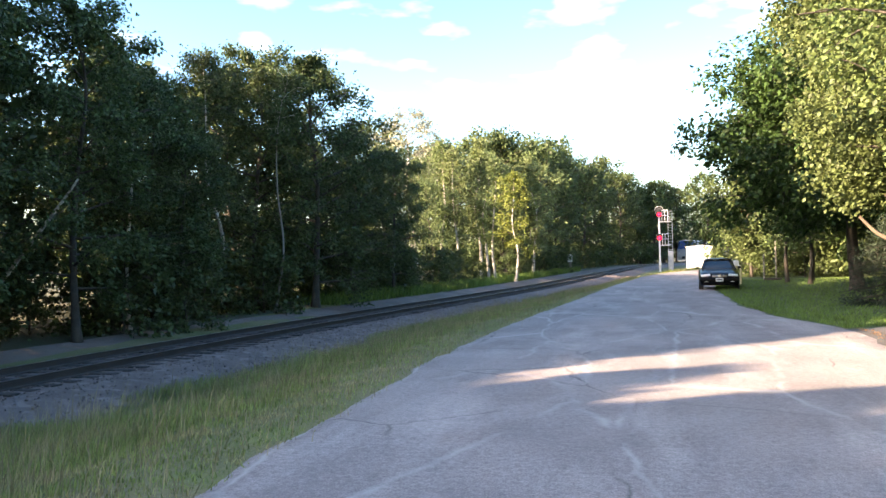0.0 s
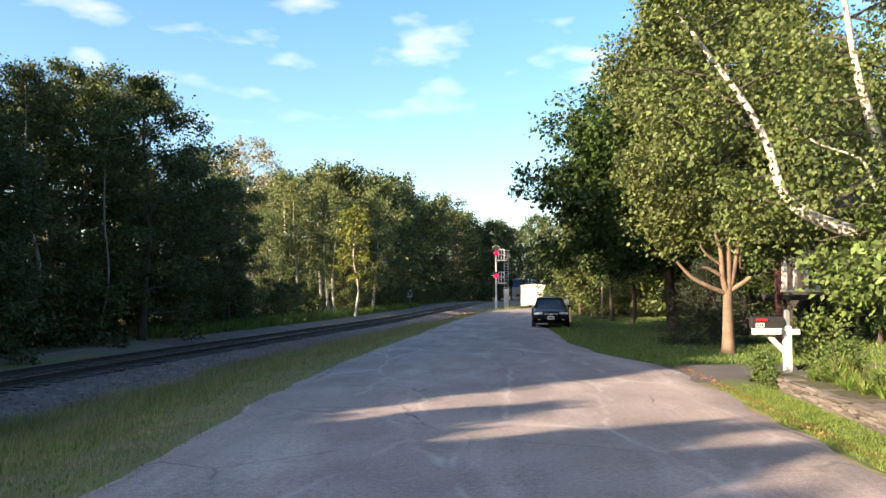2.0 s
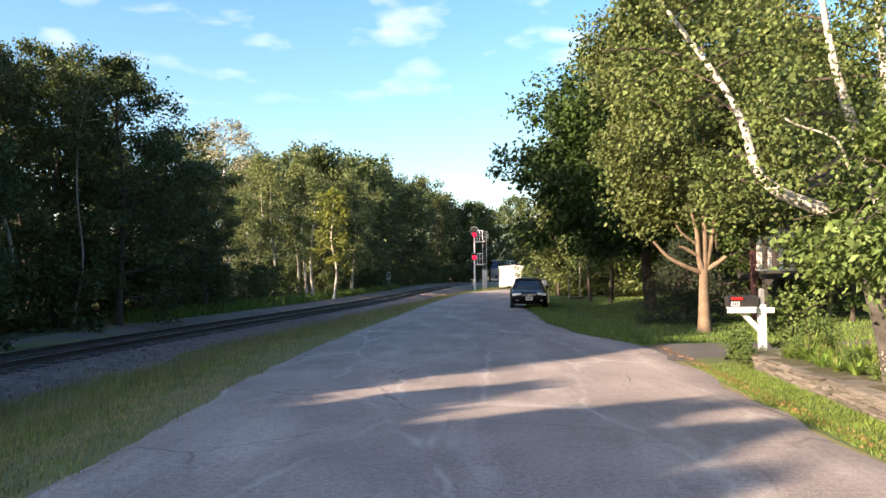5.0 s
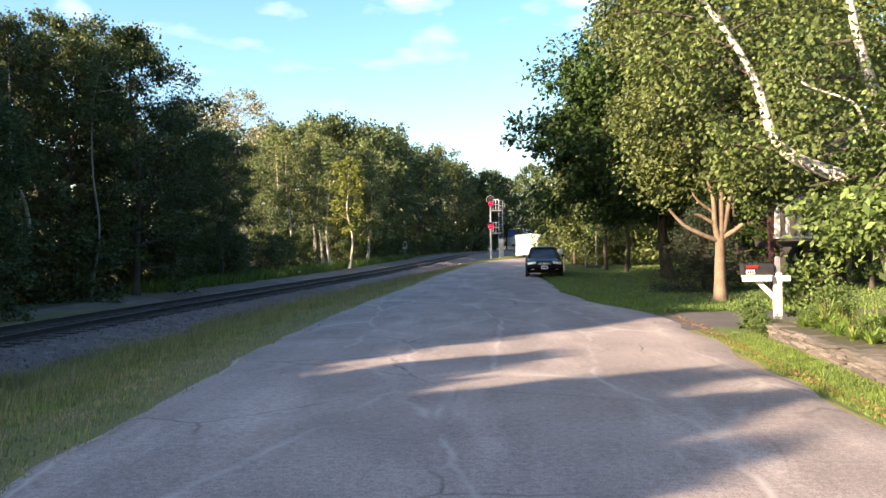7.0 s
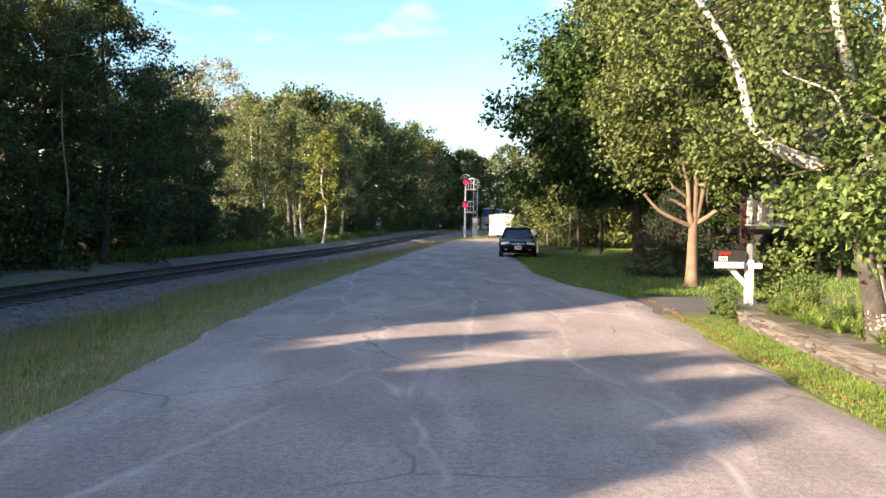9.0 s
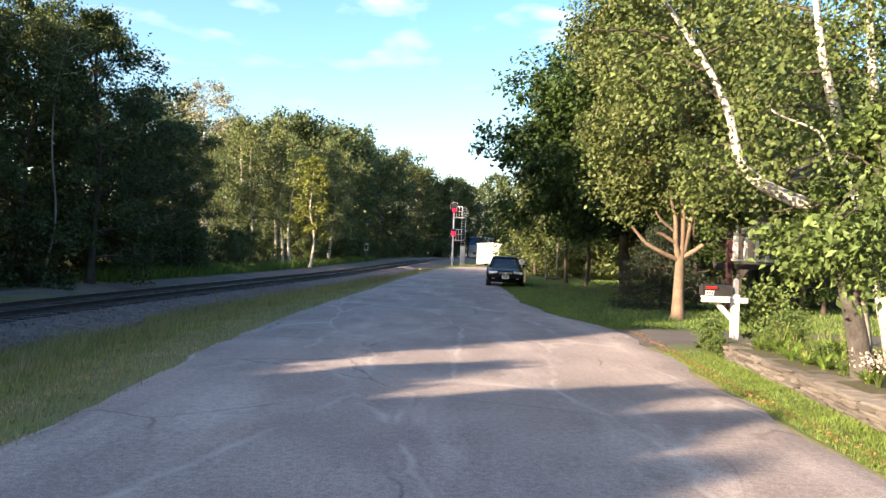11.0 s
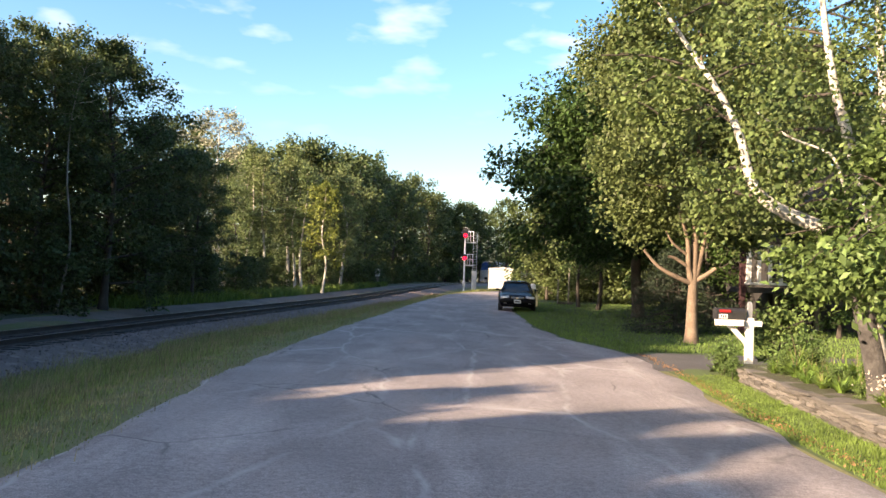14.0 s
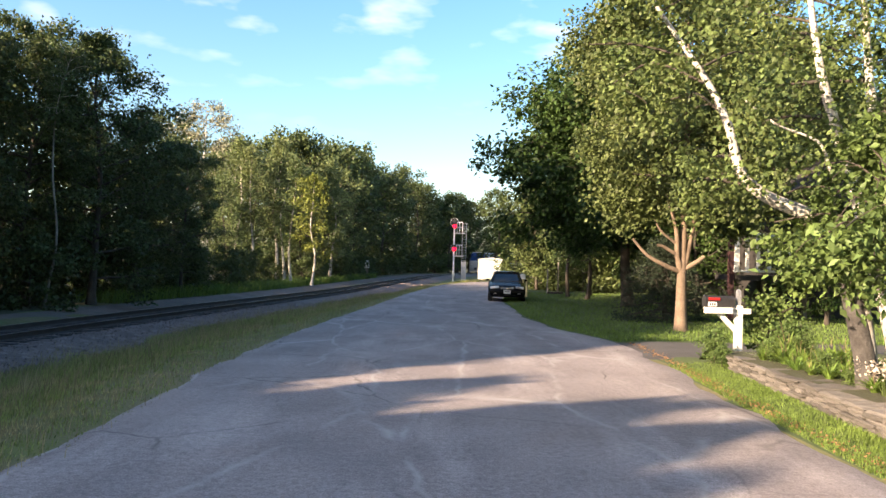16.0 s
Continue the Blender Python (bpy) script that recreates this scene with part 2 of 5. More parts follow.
    "train_dark": mat("train_dark", (0.03, 0.03, 0.032), (0.05, 0.045, 0.042), rough=0.8, scale=2, fine=20, bump=0.3),
    "signal_red": glow_mat("signal_red", (1.0, 0.006, 0.016), 6.0),
    "petal": mat("petal", (0.62, 0.58, 0.50), (0.45, 0.36, 0.28), scale=3, **LEAF),
}


def asphalt_mat():
    """Old pale asphalt: aggregate speckle, patches, cracks, dusty light streaks along the wheel tracks and stones showing at the rim."""
    m = bpy.data.materials.new("asphalt")
    m.use_nodes = True
    n, l = m.node_tree.nodes, m.node_tree.links
    b = n["Principled BSDF"]
    b.inputs["Roughness"].default_value = 0.9
    co = n.new("ShaderNodeTexCoord")

    def tex(scale, detail=5, rough=0.55, stretch=None):
        t = n.new("ShaderNodeTexNoise")
        t.inputs["Scale"].default_value, t.inputs["Detail"].default_value, t.inputs["Roughness"].default_value = scale, detail, rough
        if stretch:
            mp = n.new("ShaderNodeMapping")
            mp.inputs["Scale"].default_value = stretch
            l.new(co.outputs["Object"], mp.inputs[0])
            l.new(mp.outputs[0], t.inputs["Vector"])
        else:
            l.new(co.outputs["Object"], t.inputs["Vector"])
        return t.outputs[0]

    def span(v, a, b_, c, d):
        r = n.new("ShaderNodeMapRange")
        for key, value in (("From Min", a), ("From Max", b_), ("To Min", c), ("To Max", d)):
            r.inputs[key].default_value = value
        l.new(v, r.inputs[0])
        return r.outputs[0]

    def blend(f, a, colour=None, other=None, kind="MIX"):
        x = n.new("ShaderNodeMix")
        x.data_type, x.blend_type = "RGBA", kind
        if isinstance(f, float):
            x.inputs[0].default_value = f
        else:
            l.new(f, x.inputs[0])
        if isinstance(a, tuple):
            x.inputs[6].default_value = (*a, 1)
        else:
            l.new(a, x.inputs[6])
        if other is not None:
            l.new(other, x.inputs[7])
        else:
            x.inputs[7].default_value = (*colour, 1)
        return x.outputs[2]

    base = blend(span(tex(0.55), 0.35, 0.65, 0, 1), (0.285, 0.248, 0.240), (0.200, 0.174, 0.170))
    base = blend(span(tex(1.0, 6, 0.6, (1.1, 0.22, 1)), 0.5, 0.67, 0, 0.72), base, (0.385, 0.343, 0.330))
    base = blend(span(tex(2.3, 6, 0.65), 0.55, 0.7, 0, 0.5), base, (0.170, 0.153, 0.152))
    speck = tex(70, 3, 0.7)
    base = blend(0.8, base, other=span(speck, 0.3, 0.7, 0.45, 1.5), kind="MULTIPLY")
    base = blend(0.6, base, other=span(tex(17, 4, 0.65), 0.3, 0.7, 0.6, 1.4), kind="MULTIPLY")
    vor = n.new("ShaderNodeTexVoronoi")
    vor.feature = "DISTANCE_TO_EDGE"
    vor.inputs["Scale"].default_value = 0.42
    warp = n.new("ShaderNodeMix")
    warp.data_type = "VECTOR"
    warp.inputs[0].default_value = 0.22
    wob = n.new("ShaderNodeTexNoise")
    wob.inputs["Scale"].default_value, wob.inputs["Detail"].default_value = 1.6, 7
    l.new(co.outputs["Object"], wob.inputs["Vector"])
    l.new(co.outputs["Object"], warp.inputs[4])
    l.new(wob.outputs["Color"], warp.inputs[5])
    l.new(warp.outputs[1], vor.inputs["Vector"])
    crack = n.new("ShaderNodeMath")
    crack.operation = "MULTIPLY"
    l.new(span(vor.outputs["Distance"], 0.0, 0.007, 1.0, 0.0), crack.inputs[0])
    l.new(span(tex(0.35), 0.45, 0.6, 0.0, 0.9), crack.inputs[1])
    base = blend(crack.outputs[0], base, (0.06, 0.057, 0.055))
    vein = n.new("ShaderNodeTexVoronoi")
    vein.feature = "DISTANCE_TO_EDGE"
    vein.inputs["Scale"].default_value = 1.0
    long = n.new("ShaderNodeMapping")
    long.inputs["Scale"].default_value, long.inputs["Rotation"].default_value = (0.75, 0.22, 1), (0, 0, 0.12)
    l.new(warp.outputs[1], long.inputs[0])
    l.new(long.outputs[0], vein.inputs["Vector"])
    dust = n.new("ShaderNodeMath")
    dust.operation = "MULTIPLY"
    l.new(span(vein.outputs["Distance"], 0.0, 0.027, 1.0, 0.0), dust.inputs[0])
    l.new(span(tex(0.6, 6, 0.6), 0.42, 0.58, 0.0, 0.9), dust.inputs[1])
    base = blend(dust.outputs[0], base, (0.37, 0.348, 0.335))
    l.new(base, b.inputs["Base Color"])
    bp = n.new("ShaderNodeBump")
    bp.inputs["Strength"].default_value, bp.inputs["Distance"].default_value = 0.5, 0.008
    l.new(speck, bp.inputs["Height"])
    l.new(bp.outputs[0], b.inputs["Normal"])
    return m


M["asphalt"] = asphalt_mat()


# ---- mesh helpers ----
def thing(name, place, label, category, group="", turn=0.0, kind=""):
    ob = new(name)
    ob.empty_display_size = 0.2
    ob.matrix_basis = pose(*place, 0, 0, turn)
    return tagged(ob, label, category, group, kind)


def link(name, mesh, material, parent=None, label=""):
    ob = new(name, mesh)
    mesh.materials.append(M[material] if isinstance(material, str) else material)
    if parent:
        ob.parent = parent
    if label:
        ob["label"] = label
    return ob


def part(name, bm, material, parent, label="", smooth=False):
    """A bmesh as one mesh object under a thing or a part."""
    mesh = bpy.data.meshes.new(name)
    bmesh.ops.recalc_face_normals(bm, faces=bm.faces)
    bm.to_mesh(mesh)
    bm.free()
    if smooth:
        for p in mesh.polygons:
            p.use_smooth = True
    return link(name, mesh, material, parent, label)


def from_arrays(name, verts, faces, smooth=False):
    """A mesh from an array of points and one of faces with equal corners."""
    mesh = bpy.data.meshes.new(name)
    verts, faces = np.asarray(verts, np.float32), np.asarray(faces, np.int32)
    k = faces.shape[1]
    mesh.vertices.add(len(verts))
    mesh.vertices.foreach_set("co", verts.ravel())
    mesh.loops.add(faces.size)
    mesh.loops.foreach_set("vertex_index", faces.ravel())
    mesh.polygons.add(len(faces))
    mesh.polygons.foreach_set("loop_start", np.arange(0, faces.size, k, dtype=np.int32))
    if smooth:
        mesh.polygons.foreach_set("use_smooth", np.ones(len(faces), bool))
    mesh.update(calc_edges=True)
    return mesh


def box(bm, size, at=(0, 0, 0), bevel=0.0, turn=(0, 0, 0)):
    r = bmesh.ops.create_cube(bm, size=1, matrix=pose(*at, *turn) @ Matrix.Diagonal((*size, 1)))
    if bevel:
        edges = {e for v in r["verts"] for e in v.link_edges}
        bmesh.ops.bevel(bm, geom=list(edges), offset=bevel, segments=2, affect="EDGES", profile=0.6)
    return bm


def rod(bm, a, b, r1, r2=None, sides=12):
    a, b = Vector(a), Vector(b)
    d = b - a
    turn = d.to_track_quat("Z", "Y").to_matrix().to_4x4()
    bmesh.ops.create_cone(bm, cap_ends=True, segments=sides, radius1=r1, radius2=r1 if r2 is None else r2, depth=d.length,
                          matrix=Matrix.Translation((a + b) / 2) @ turn)
    return bm


def boxm(size, at=(0, 0, 0), bevel=0.0, turn=(0, 0, 0)):
    return box(bmesh.new(), size, at, bevel, turn)


def rodm(a, b, r1, r2=None, sides=12):
    return rod(bmesh.new(), a, b, r1, r2, sides)


def loft(rings, closed=True):
    """A skin over rings of equally many points, with end caps."""
    bm = bmesh.new()
    rows = [[bm.verts.new(p) for p in ring] for ring in rings]
    for a, b in zip(rows, rows[1:]):
        for i in range(len(a)):
            j = (i + 1) % len(a)
            bm.faces.new((a[i], a[j], b[j], b[i]))
    if closed:
        bm.faces.new(rows[0][::-1])
        bm.faces.new(rows[-1])
    return bm


def smooth_line(pts, n):
    """n points on a smooth curve through pts."""
    pts = np.array(pts, float)
    ext = np.vstack([2 * pts[0] - pts[1], pts, 2 * pts[-1] - pts[-2]])
    out = []
    for u in np.linspace(0, len(pts) - 1 - 1e-9, n):
        i, f = int(u), u - int(u)
        p0, p1, p2, p3 = ext[i:i + 4]
        out.append(0.5 * (2 * p1 + (p2 - p0) * f + (2 * p0 - 5 * p1 + 4 * p2 - p3) * f * f + (3 * p1 - p0 - 3 * p2 + p3) * f ** 3))
    return np.array(out)


def tube(pts, radii, sides=8):
    """Points and quads of a tapering tube along a line."""
    pts, radii = np.asarray(pts, float), np.asarray(radii, float)
    way = np.gradient(pts, axis=0)
    way /= np.linalg.norm(way, axis=1, keepdims=True) + 1e-9
    ref = np.where(np.abs(way[:, 2:3]) > 0.95, [[1.0, 0, 0]], [[0, 0, 1.0]])
    s = np.cross(way, ref)
    s /= np.linalg.norm(s, axis=1, keepdims=True) + 1e-9
    t = np.cross(s, way)
    a = np.linspace(0, 2 * math.pi, sides, endpoint=False)
    ring = pts[:, None] + radii[:, None, None] * (np.cos(a)[None, :, None] * s[:, None] + np.sin(a)[None, :, None] * t[:, None])
    n = len(pts)
    i, j = np.meshgrid(np.arange(n - 1), np.arange(sides), indexing="ij")
    k = (j + 1) % sides
    faces = np.stack([i * sides + j, i * sides + k, (i + 1) * sides + k, (i + 1) * sides + j], -1).reshape(-1, 4)
    return ring.reshape(-1, 3), faces


def join(pieces):
    verts, faces, n = [], [], 0
    for v, f in pieces:
        verts.append(v)
        faces.append(f + n)
        n += len(v)
    return np.concatenate(verts), np.concatenate(faces)


def unit(v):
    return v / (np.linalg.norm(v, axis=-1, keepdims=True) + 1e-9)


def leaves(rng, at, size, width=0.6, hang=0.35, out=None):
    """Folded four-cornered leaves at the given points. out: the way that they lean."""
    n = len(at)
    d = rng.normal(size=(n, 3))
    d[:, 2] -= hang * 1.2
    if out is not None:
        d += out * 0.9
    d = unit(d)
    up = rng.normal(size=(n, 3)) * 0.7 + [0, 0, 0.9]
    s = unit(np.cross(d, up))
    nrm = np.cross(s, d)
    L = (size * rng.uniform(0.65, 1.25, n))[:, None]
    v = np.stack([at, at + d * L * 0.45 + s * L * width / 2 + nrm * L * 0.10, at + d * L - nrm * L * 0.06, at + d * L * 0.45 - s * L * width / 2 + nrm * L * 0.10], 1)
    i = np.arange(n)[:, None] * 4
    f = np.concatenate([i + [[0, 1, 2]], i + [[0, 2, 3]]], 1).reshape(-1, 3)
    return v.reshape(-1, 3), f


def envelope(kind, u):
    """Crown radius against height in the crown, 0 to 1."""
    if kind == "cone":
        return (1 - u) ** 0.8 * 0.95 + 0.05
    if kind == "column":
        return 0.55 + 0.45 * math.sin(math.pi * min(1, u * 0.9 + 0.1)) - 0.35 * u ** 3
    if kind == "broad":
        return 0.92 + 0.13 * math.sin(math.pi * u) - 0.5 * u ** 5
    if kind == "skirt":
        return 0.85 + 0.25 * math.sin(math.pi * u) - 0.75 * u ** 2.5
    return 0.45 + 0.62 * math.sin(math.pi * (0.12 + 0.80 * u)) - 0.25 * u ** 4


def tree(name, seed, height, spread, base, n_leaves, leaf, leaf_mat, bark, trunk_r, label, category="tree", shape="oval", limbs=26, lean=(0, 0), clump=0.55,
         place=(0, 0, 0), group="", hang=0.35, spine=None, width=0.6, kind="", flare=0.55, twigs=5, limb_bark="bark", trim=None):
    """A tree: tapered trunk with limbs and twigs in one mesh, a crown of single leaves in clumps along the twigs in another."""
    rng = np.random.default_rng(seed)
    top = thing(name, place, label, category, group, 0, kind)
    if spine is None:
        k = rng.normal(size=(4, 2)) * height * 0.018
        spine = [(0, 0, -0.15)] + [(lean[0] * f + k[i, 0], lean[1] * f + k[i, 1], height * f) for i, f in enumerate((0.25, 0.5, 0.75))] + [(lean[0], lean[1], height * 0.97)]
    trunk = smooth_line(spine, 22)
    u = np.linspace(0, 1, 22)
    radii = trunk_r * (1 - 0.93 * u ** 0.9) * (1 + flare * np.exp(-u * 28)) + 0.008
    wood = []
    spots, outs = [], []
    for i in range(limbs):
        f = i / max(1, limbs - 1)
        v = base + (0.98 - base) * f ** 0.9
        at = np.array([np.interp(v, u, trunk[:, c]) for c in range(3)])
        a = i * 2.39996 + rng.uniform(-0.4, 0.4)
        reach = spread * envelope(shape, f) * rng.uniform(0.62, 1.15)
        rise = (0.75 * f + 0.12 + rng.uniform(-0.15, 0.2)) if shape not in ("cone",) else rng.uniform(-0.25, 0.02)
        way = np.array([math.cos(a), math.sin(a), rise])
        mid = at + way * reach * 0.55 + rng.normal(size=3) * reach * 0.06
        end = at + np.array([way[0], way[1], way[2] * (0.75 if hang < 0.6 else 0.35)]) * reach
        line = smooth_line([at, mid, end], 7)
        r0 = min(np.interp(v, u, radii) * 0.55, trunk_r * 0.4)
        wood.append(tube(line, np.linspace(r0, 0.008, 7), 5))
        for w in np.linspace(0.3, 1.0, 5):
            p = line[int(round(w * 6))]
            spots.append(p)
            outs.append(unit(p - [trunk[0, 0], trunk[0, 1], p[2] - 0.3]))
        for _ in range(twigs):
            w = rng.uniform(0.3, 0.95)
            p = line[int(w * 6)]
            dirn = unit(way + rng.normal(size=3) * [0.75, 0.75, 0.5] - [0, 0, hang * 0.5])
            q = p + dirn * reach * rng.uniform(0.22, 0.48)
            q2 = q - [0, 0, hang * reach * 0.12]
            tw = smooth_line([p, (p + q) / 2, q2], 4)
            wood.append(tube(tw, np.linspace(r0 * 0.35, 0.005, 4), 4))
            for s in (0.5, 0.8, 1.0):
                spots.append(p + (q2 - p) * s)
                outs.append(unit(p - [trunk[0, 0], trunk[0, 1], p[2] - 0.3]))
    spots, outs = np.array(spots), np.array(outs)
    weight = rng.uniform(0.25, 1.6, len(spots))
    pick = rng.choice(len(spots), n_leaves, p=weight / weight.sum())
    off = unit(rng.normal(size=(n_leaves, 3))) * np.sqrt(rng.uniform(0, 1, n_leaves))[:, None] * clump * 0.85 * rng.uniform(0.55, 1.3, len(spots))[pick][:, None]
    off[:, 2] = off[:, 2] * 0.75 - np.abs(rng.normal(size=n_leaves)) * clump * 0.4 * hang
    at = spots[pick] + off
    at[:, 2] = np.maximum(at[:, 2], 0.05)
    if trim:
        keep = trim(at, rng.uniform(0, 1, n_leaves))
        at, pick = at[keep], pick[keep]
        wood = [w for w in wood if trim(w[0].mean(0)[None], np.ones(1))[0]]
    v, fcs = tube(trunk, radii, 12)
    link("trunk", from_arrays("trunk", v, fcs, True), bark, top)
    v, fcs = join(wood)
    twigwork = link("branchwork", from_arrays("branchwork", v, fcs, True), limb_bark, top)
    if trim:
        twigwork["kind"] = "stuff"
    v, fcs = leaves(rng, at, leaf, width, hang, outs[pick])
    link("crown", from_arrays("crown", v, fcs), leaf_mat, top)
    return top


def spot(x, y, z, s=1.0, turn=0.0, sz=None):
    return pose(x, y, z, 0, 0, turn) @ Matrix.Diagonal((s, s, sz or s, 1))


# ---- lie of the land ----
TRACK = smooth_line([(-11.9, -120), (-12.1, -40), (-12.0, 0), (-11.6, 20), (-9.5, 43), (-8.0, 58), (-5.6, 89), (-2.2, 120), (2.9, 150), (11.5, 180), (26, 215), (48, 250), (80, 285)], 240)


def ease(a, b, v):
    t = min(1.0, max(0.0, (v - a) / (b - a)))
    return t * t * (3 - 2 * t)


def track_x(y):
    return float(np.interp(y, TRACK[:, 1], TRACK[:, 0]))


def rise(y):
    return 0.6 * ease(60, 160, y)


ROAD_L = [(-60, -3.3), (0, -3.2), (6, -3.32), (9, -3.45), (14.5, -3.62), (20, -3.45), (29, -2.9), (46, -1.95), (64, -0.6), (76, 1.8), (88, 6.5), (100, 14), (112, 26)]
ROAD_R = [(-60, 3.6), (0, 3.6), (6.7, 3.68), (10.5, 3.8), (13.7, 4.0), (17.3, 4.15), (19, 3.95), (22, 3.15), (27, 2.78), (34, 2.85), (40, 3.0), (52, 4.2), (64, 6.2), (76, 9.5), (88, 16), (100, 26), (112, 40)]


def road_l(y):
    return float(np.interp(y, *zip(*ROAD_L)))


def road_r(y):
    return float(np.interp(y, *zip(*ROAD_R)))


def gz(x, y):
    """Height of the ground."""
    d, up = x - track_x(y), rise(y)
    if d <= -3.2:
        return up - 0.86 + 0.3 * ease(3.2, 6.0, -d) + 0.25 * ease(7, 20, -d)
    if d < 3.6:
        return up - 0.86
    l, r = road_l(y), road_r(y)
    if x < l:
        a = track_x(y) + 3.6
        f = ease(a, max(l - 0.25, a + 0.4), x)
        return up - 0.86 + 0.82 * f
    if x < r:
        return up - 0.04
    return up - 0.04 + 0.05 * ease(0, 0.5, x - r) + 0.14 * ease(1, 14, x - r)

# ---- ground, road, track bed ----
def ground_sheet():
    xs = np.r_[-2500, -900, -350, -150, -80, np.linspace(-50, -14, 19), np.linspace(-13.2, 8, 107), np.linspace(9, 50, 28), 80, 150, 350, 900, 2500]
    ys = np.r_[-2500, -900, -300, -120, -60, np.linspace(-30, 40, 141), np.linspace(41, 120, 80), np.linspace(124, 220, 25), 260, 350, 600, 1200, 3000]
    v = [(x, y, gz(x, y) + (0.02 * noise.noise((x * 0.6, y * 0.6, 0)) if not road_l(y) - 0.3 < x < road_r(y) + 0.3 else 0)) for y in ys for x in xs]
    n = len(xs)
    f = [(j * n + i, j * n + i + 1, (j + 1) * n + i + 1, (j + 1) * n + i) for j in range(len(ys) - 1) for i in range(n - 1)]
    mesh = from_arrays("ground", v, f, True)
    ob = link("ground", mesh, "soil")
    mesh.materials.append(M["forest_floor"])
    mesh.materials.append(M["lawn"])
    idx = []
    for p in mesh.polygons:
        x, y = p.center.x, p.center.y
        idx.append(1 if x < track_x(y) - 5.2 or y > 165 else 2 if x > road_r(y) - 0.1 else 0)
    mesh.polygons.foreach_set("material_index", np.array(idx, np.int32))
    return tagged(ob, "uneven grassy ground with bare soil and forest floor", "ground", kind="structure")


def strip(name, material, left, right, y0, y1, step, lift, label, category, cols=14, wob=0.0):
    """A sheet between two edges, laid on the land, with thickness at its rims."""
    ys = np.arange(y0, y1 + step / 2, step)
    v = []
    for y in ys:
        a, b = left(y) + wob * noise.noise((y * 0.9, 3.1, 0)) + wob * 0.6 * noise.noise((y * 4, 1.1, 0)), right(y) + wob * noise.noise((y * 0.9, 7.7, 0)) + wob * 0.6 * noise.noise((y * 4, 5.1, 0))
        for i in range(cols):
            f = i / (cols - 1)
            x = a + (b - a) * f
            v.append((x, y, lift(x, y, f)))
    f = [(j * cols + i, j * cols + i + 1, (j + 1) * cols + i + 1, (j + 1) * cols + i) for j in range(len(ys) - 1) for i in range(cols - 1)]
    ob = link(name, from_arrays(name, v, f, True), material)
    return tagged(ob, label, category, kind="structure")


ground = ground_sheet()


def road_lift(x, y, f):
    return rise(y) - (0.06 if f in (0.0, 1.0) else 0.0) + 0.008 * noise.noise((x * 0.4, y * 0.25, 2))


road = strip("road", "asphalt", road_l, road_r, -60, 112, 0.5, road_lift, "worn pale grey asphalt road with cracks", "road", 24, 0.2)
driveway = strip("driveway", "tar", lambda y: road_r(y) - 0.3, lambda y: 16.0, 14.9, 18.4, 0.35,
                 lambda x, y, f: gz(x, y) + 0.02 - (0.05 if y < 15.1 or y > 18.2 else 0), "narrow dark asphalt driveway", "driveway", 30, 0.0)
PROFILE = [(-3.3, -0.93), (-2.5, -0.74), (-1.9, -0.60), (-0.9, -0.585), (0, -0.585), (0.9, -0.585), (1.9, -0.60), (2.6, -0.74), (3.7, -0.93)]


def bed_z(d):
    return float(np.interp(d, *zip(*PROFILE)))


ballast = strip("ballast", "ballast", lambda y: track_x(y) - 3.3, lambda y: track_x(y) + 3.7, -60, 262, 0.6,
                lambda x, y, f: rise(y) + bed_z(-3.3 + 7.0 * f) + 0.03 * noise.noise((x * 3, y * 3, 1)), "grey crushed stone track ballast", "ballast", 29)
path = strip("path", "path", lambda y: track_x(y) - 5.4, lambda y: track_x(y) - 3.4, -60, 170, 1.0,
             lambda x, y, f: gz(x, y) + 0.02 - (0.06 if f in (0.0, 1.0) else 0), "pale gravel path beside the railway track", "path", 8, 0.3)


# ---- railway track ----
def rail_mesh(side):
    prof = [(-0.07, 0), (0.07, 0), (0.07, 0.015), (0.012, 0.035), (0.012, 0.12), (0.036, 0.13), (0.036, 0.165), (-0.036, 0.165), (-0.036, 0.13), (-0.012, 0.12), (-0.012, 0.035), (-0.07, 0.015)]
    rings = []
    for y in np.r_[np.arange(-60, 60, 2.0), np.arange(60, 262, 3.0)]:
        c, dx = track_x(y), (track_x(y + 0.5) - track_x(y - 0.5))
        k = 1 / math.hypot(1, dx)
        rings.append([(c + (side * 0.7535 + px) * k, y - (side * 0.7535 + px) * dx * k, rise(y) - 0.565 + pz) for px, pz in prof])
    return loft(rings)


track = thing("railway_track", (0, 0, 0), "rusty steel railway track on dark wooden ties", "railway track", kind="structure")
for side in (-1, 1):
    rail = part("rail", rail_mesh(side), "rail_steel", track)
    rail.data.materials.append(M["rail_top"])
    for p in rail.data.polygons:
        if p.normal.z > 0.9 and abs(p.center.z - rise(p.center.y) + 0.40) < 0.01:
            p.material_index = 1
tie_bm = boxm((2.6, 0.23, 0.17), (0, 0, -0.085), 0.012)
tie_mesh = bpy.data.meshes.new("tie")
tie_bm.to_mesh(tie_mesh)
tie_bm.free()
tie_mesh.materials.append(M["tie"])
rng = np.random.default_rng(5)
for i in range(230):
    y = -4 + i * 0.52
    ob = new("tie", tie_mesh)
    ob.parent = track
    a = math.degrees(math.atan2(track_x(y + 0.5) - track_x(y - 0.5), 1))
    ob.matrix_basis = pose(track_x(y) + rng.normal() * 0.03, y, rise(y) - 0.562 + rng.normal() * 0.006, 0, 0, -a + rng.normal() * 0.8)

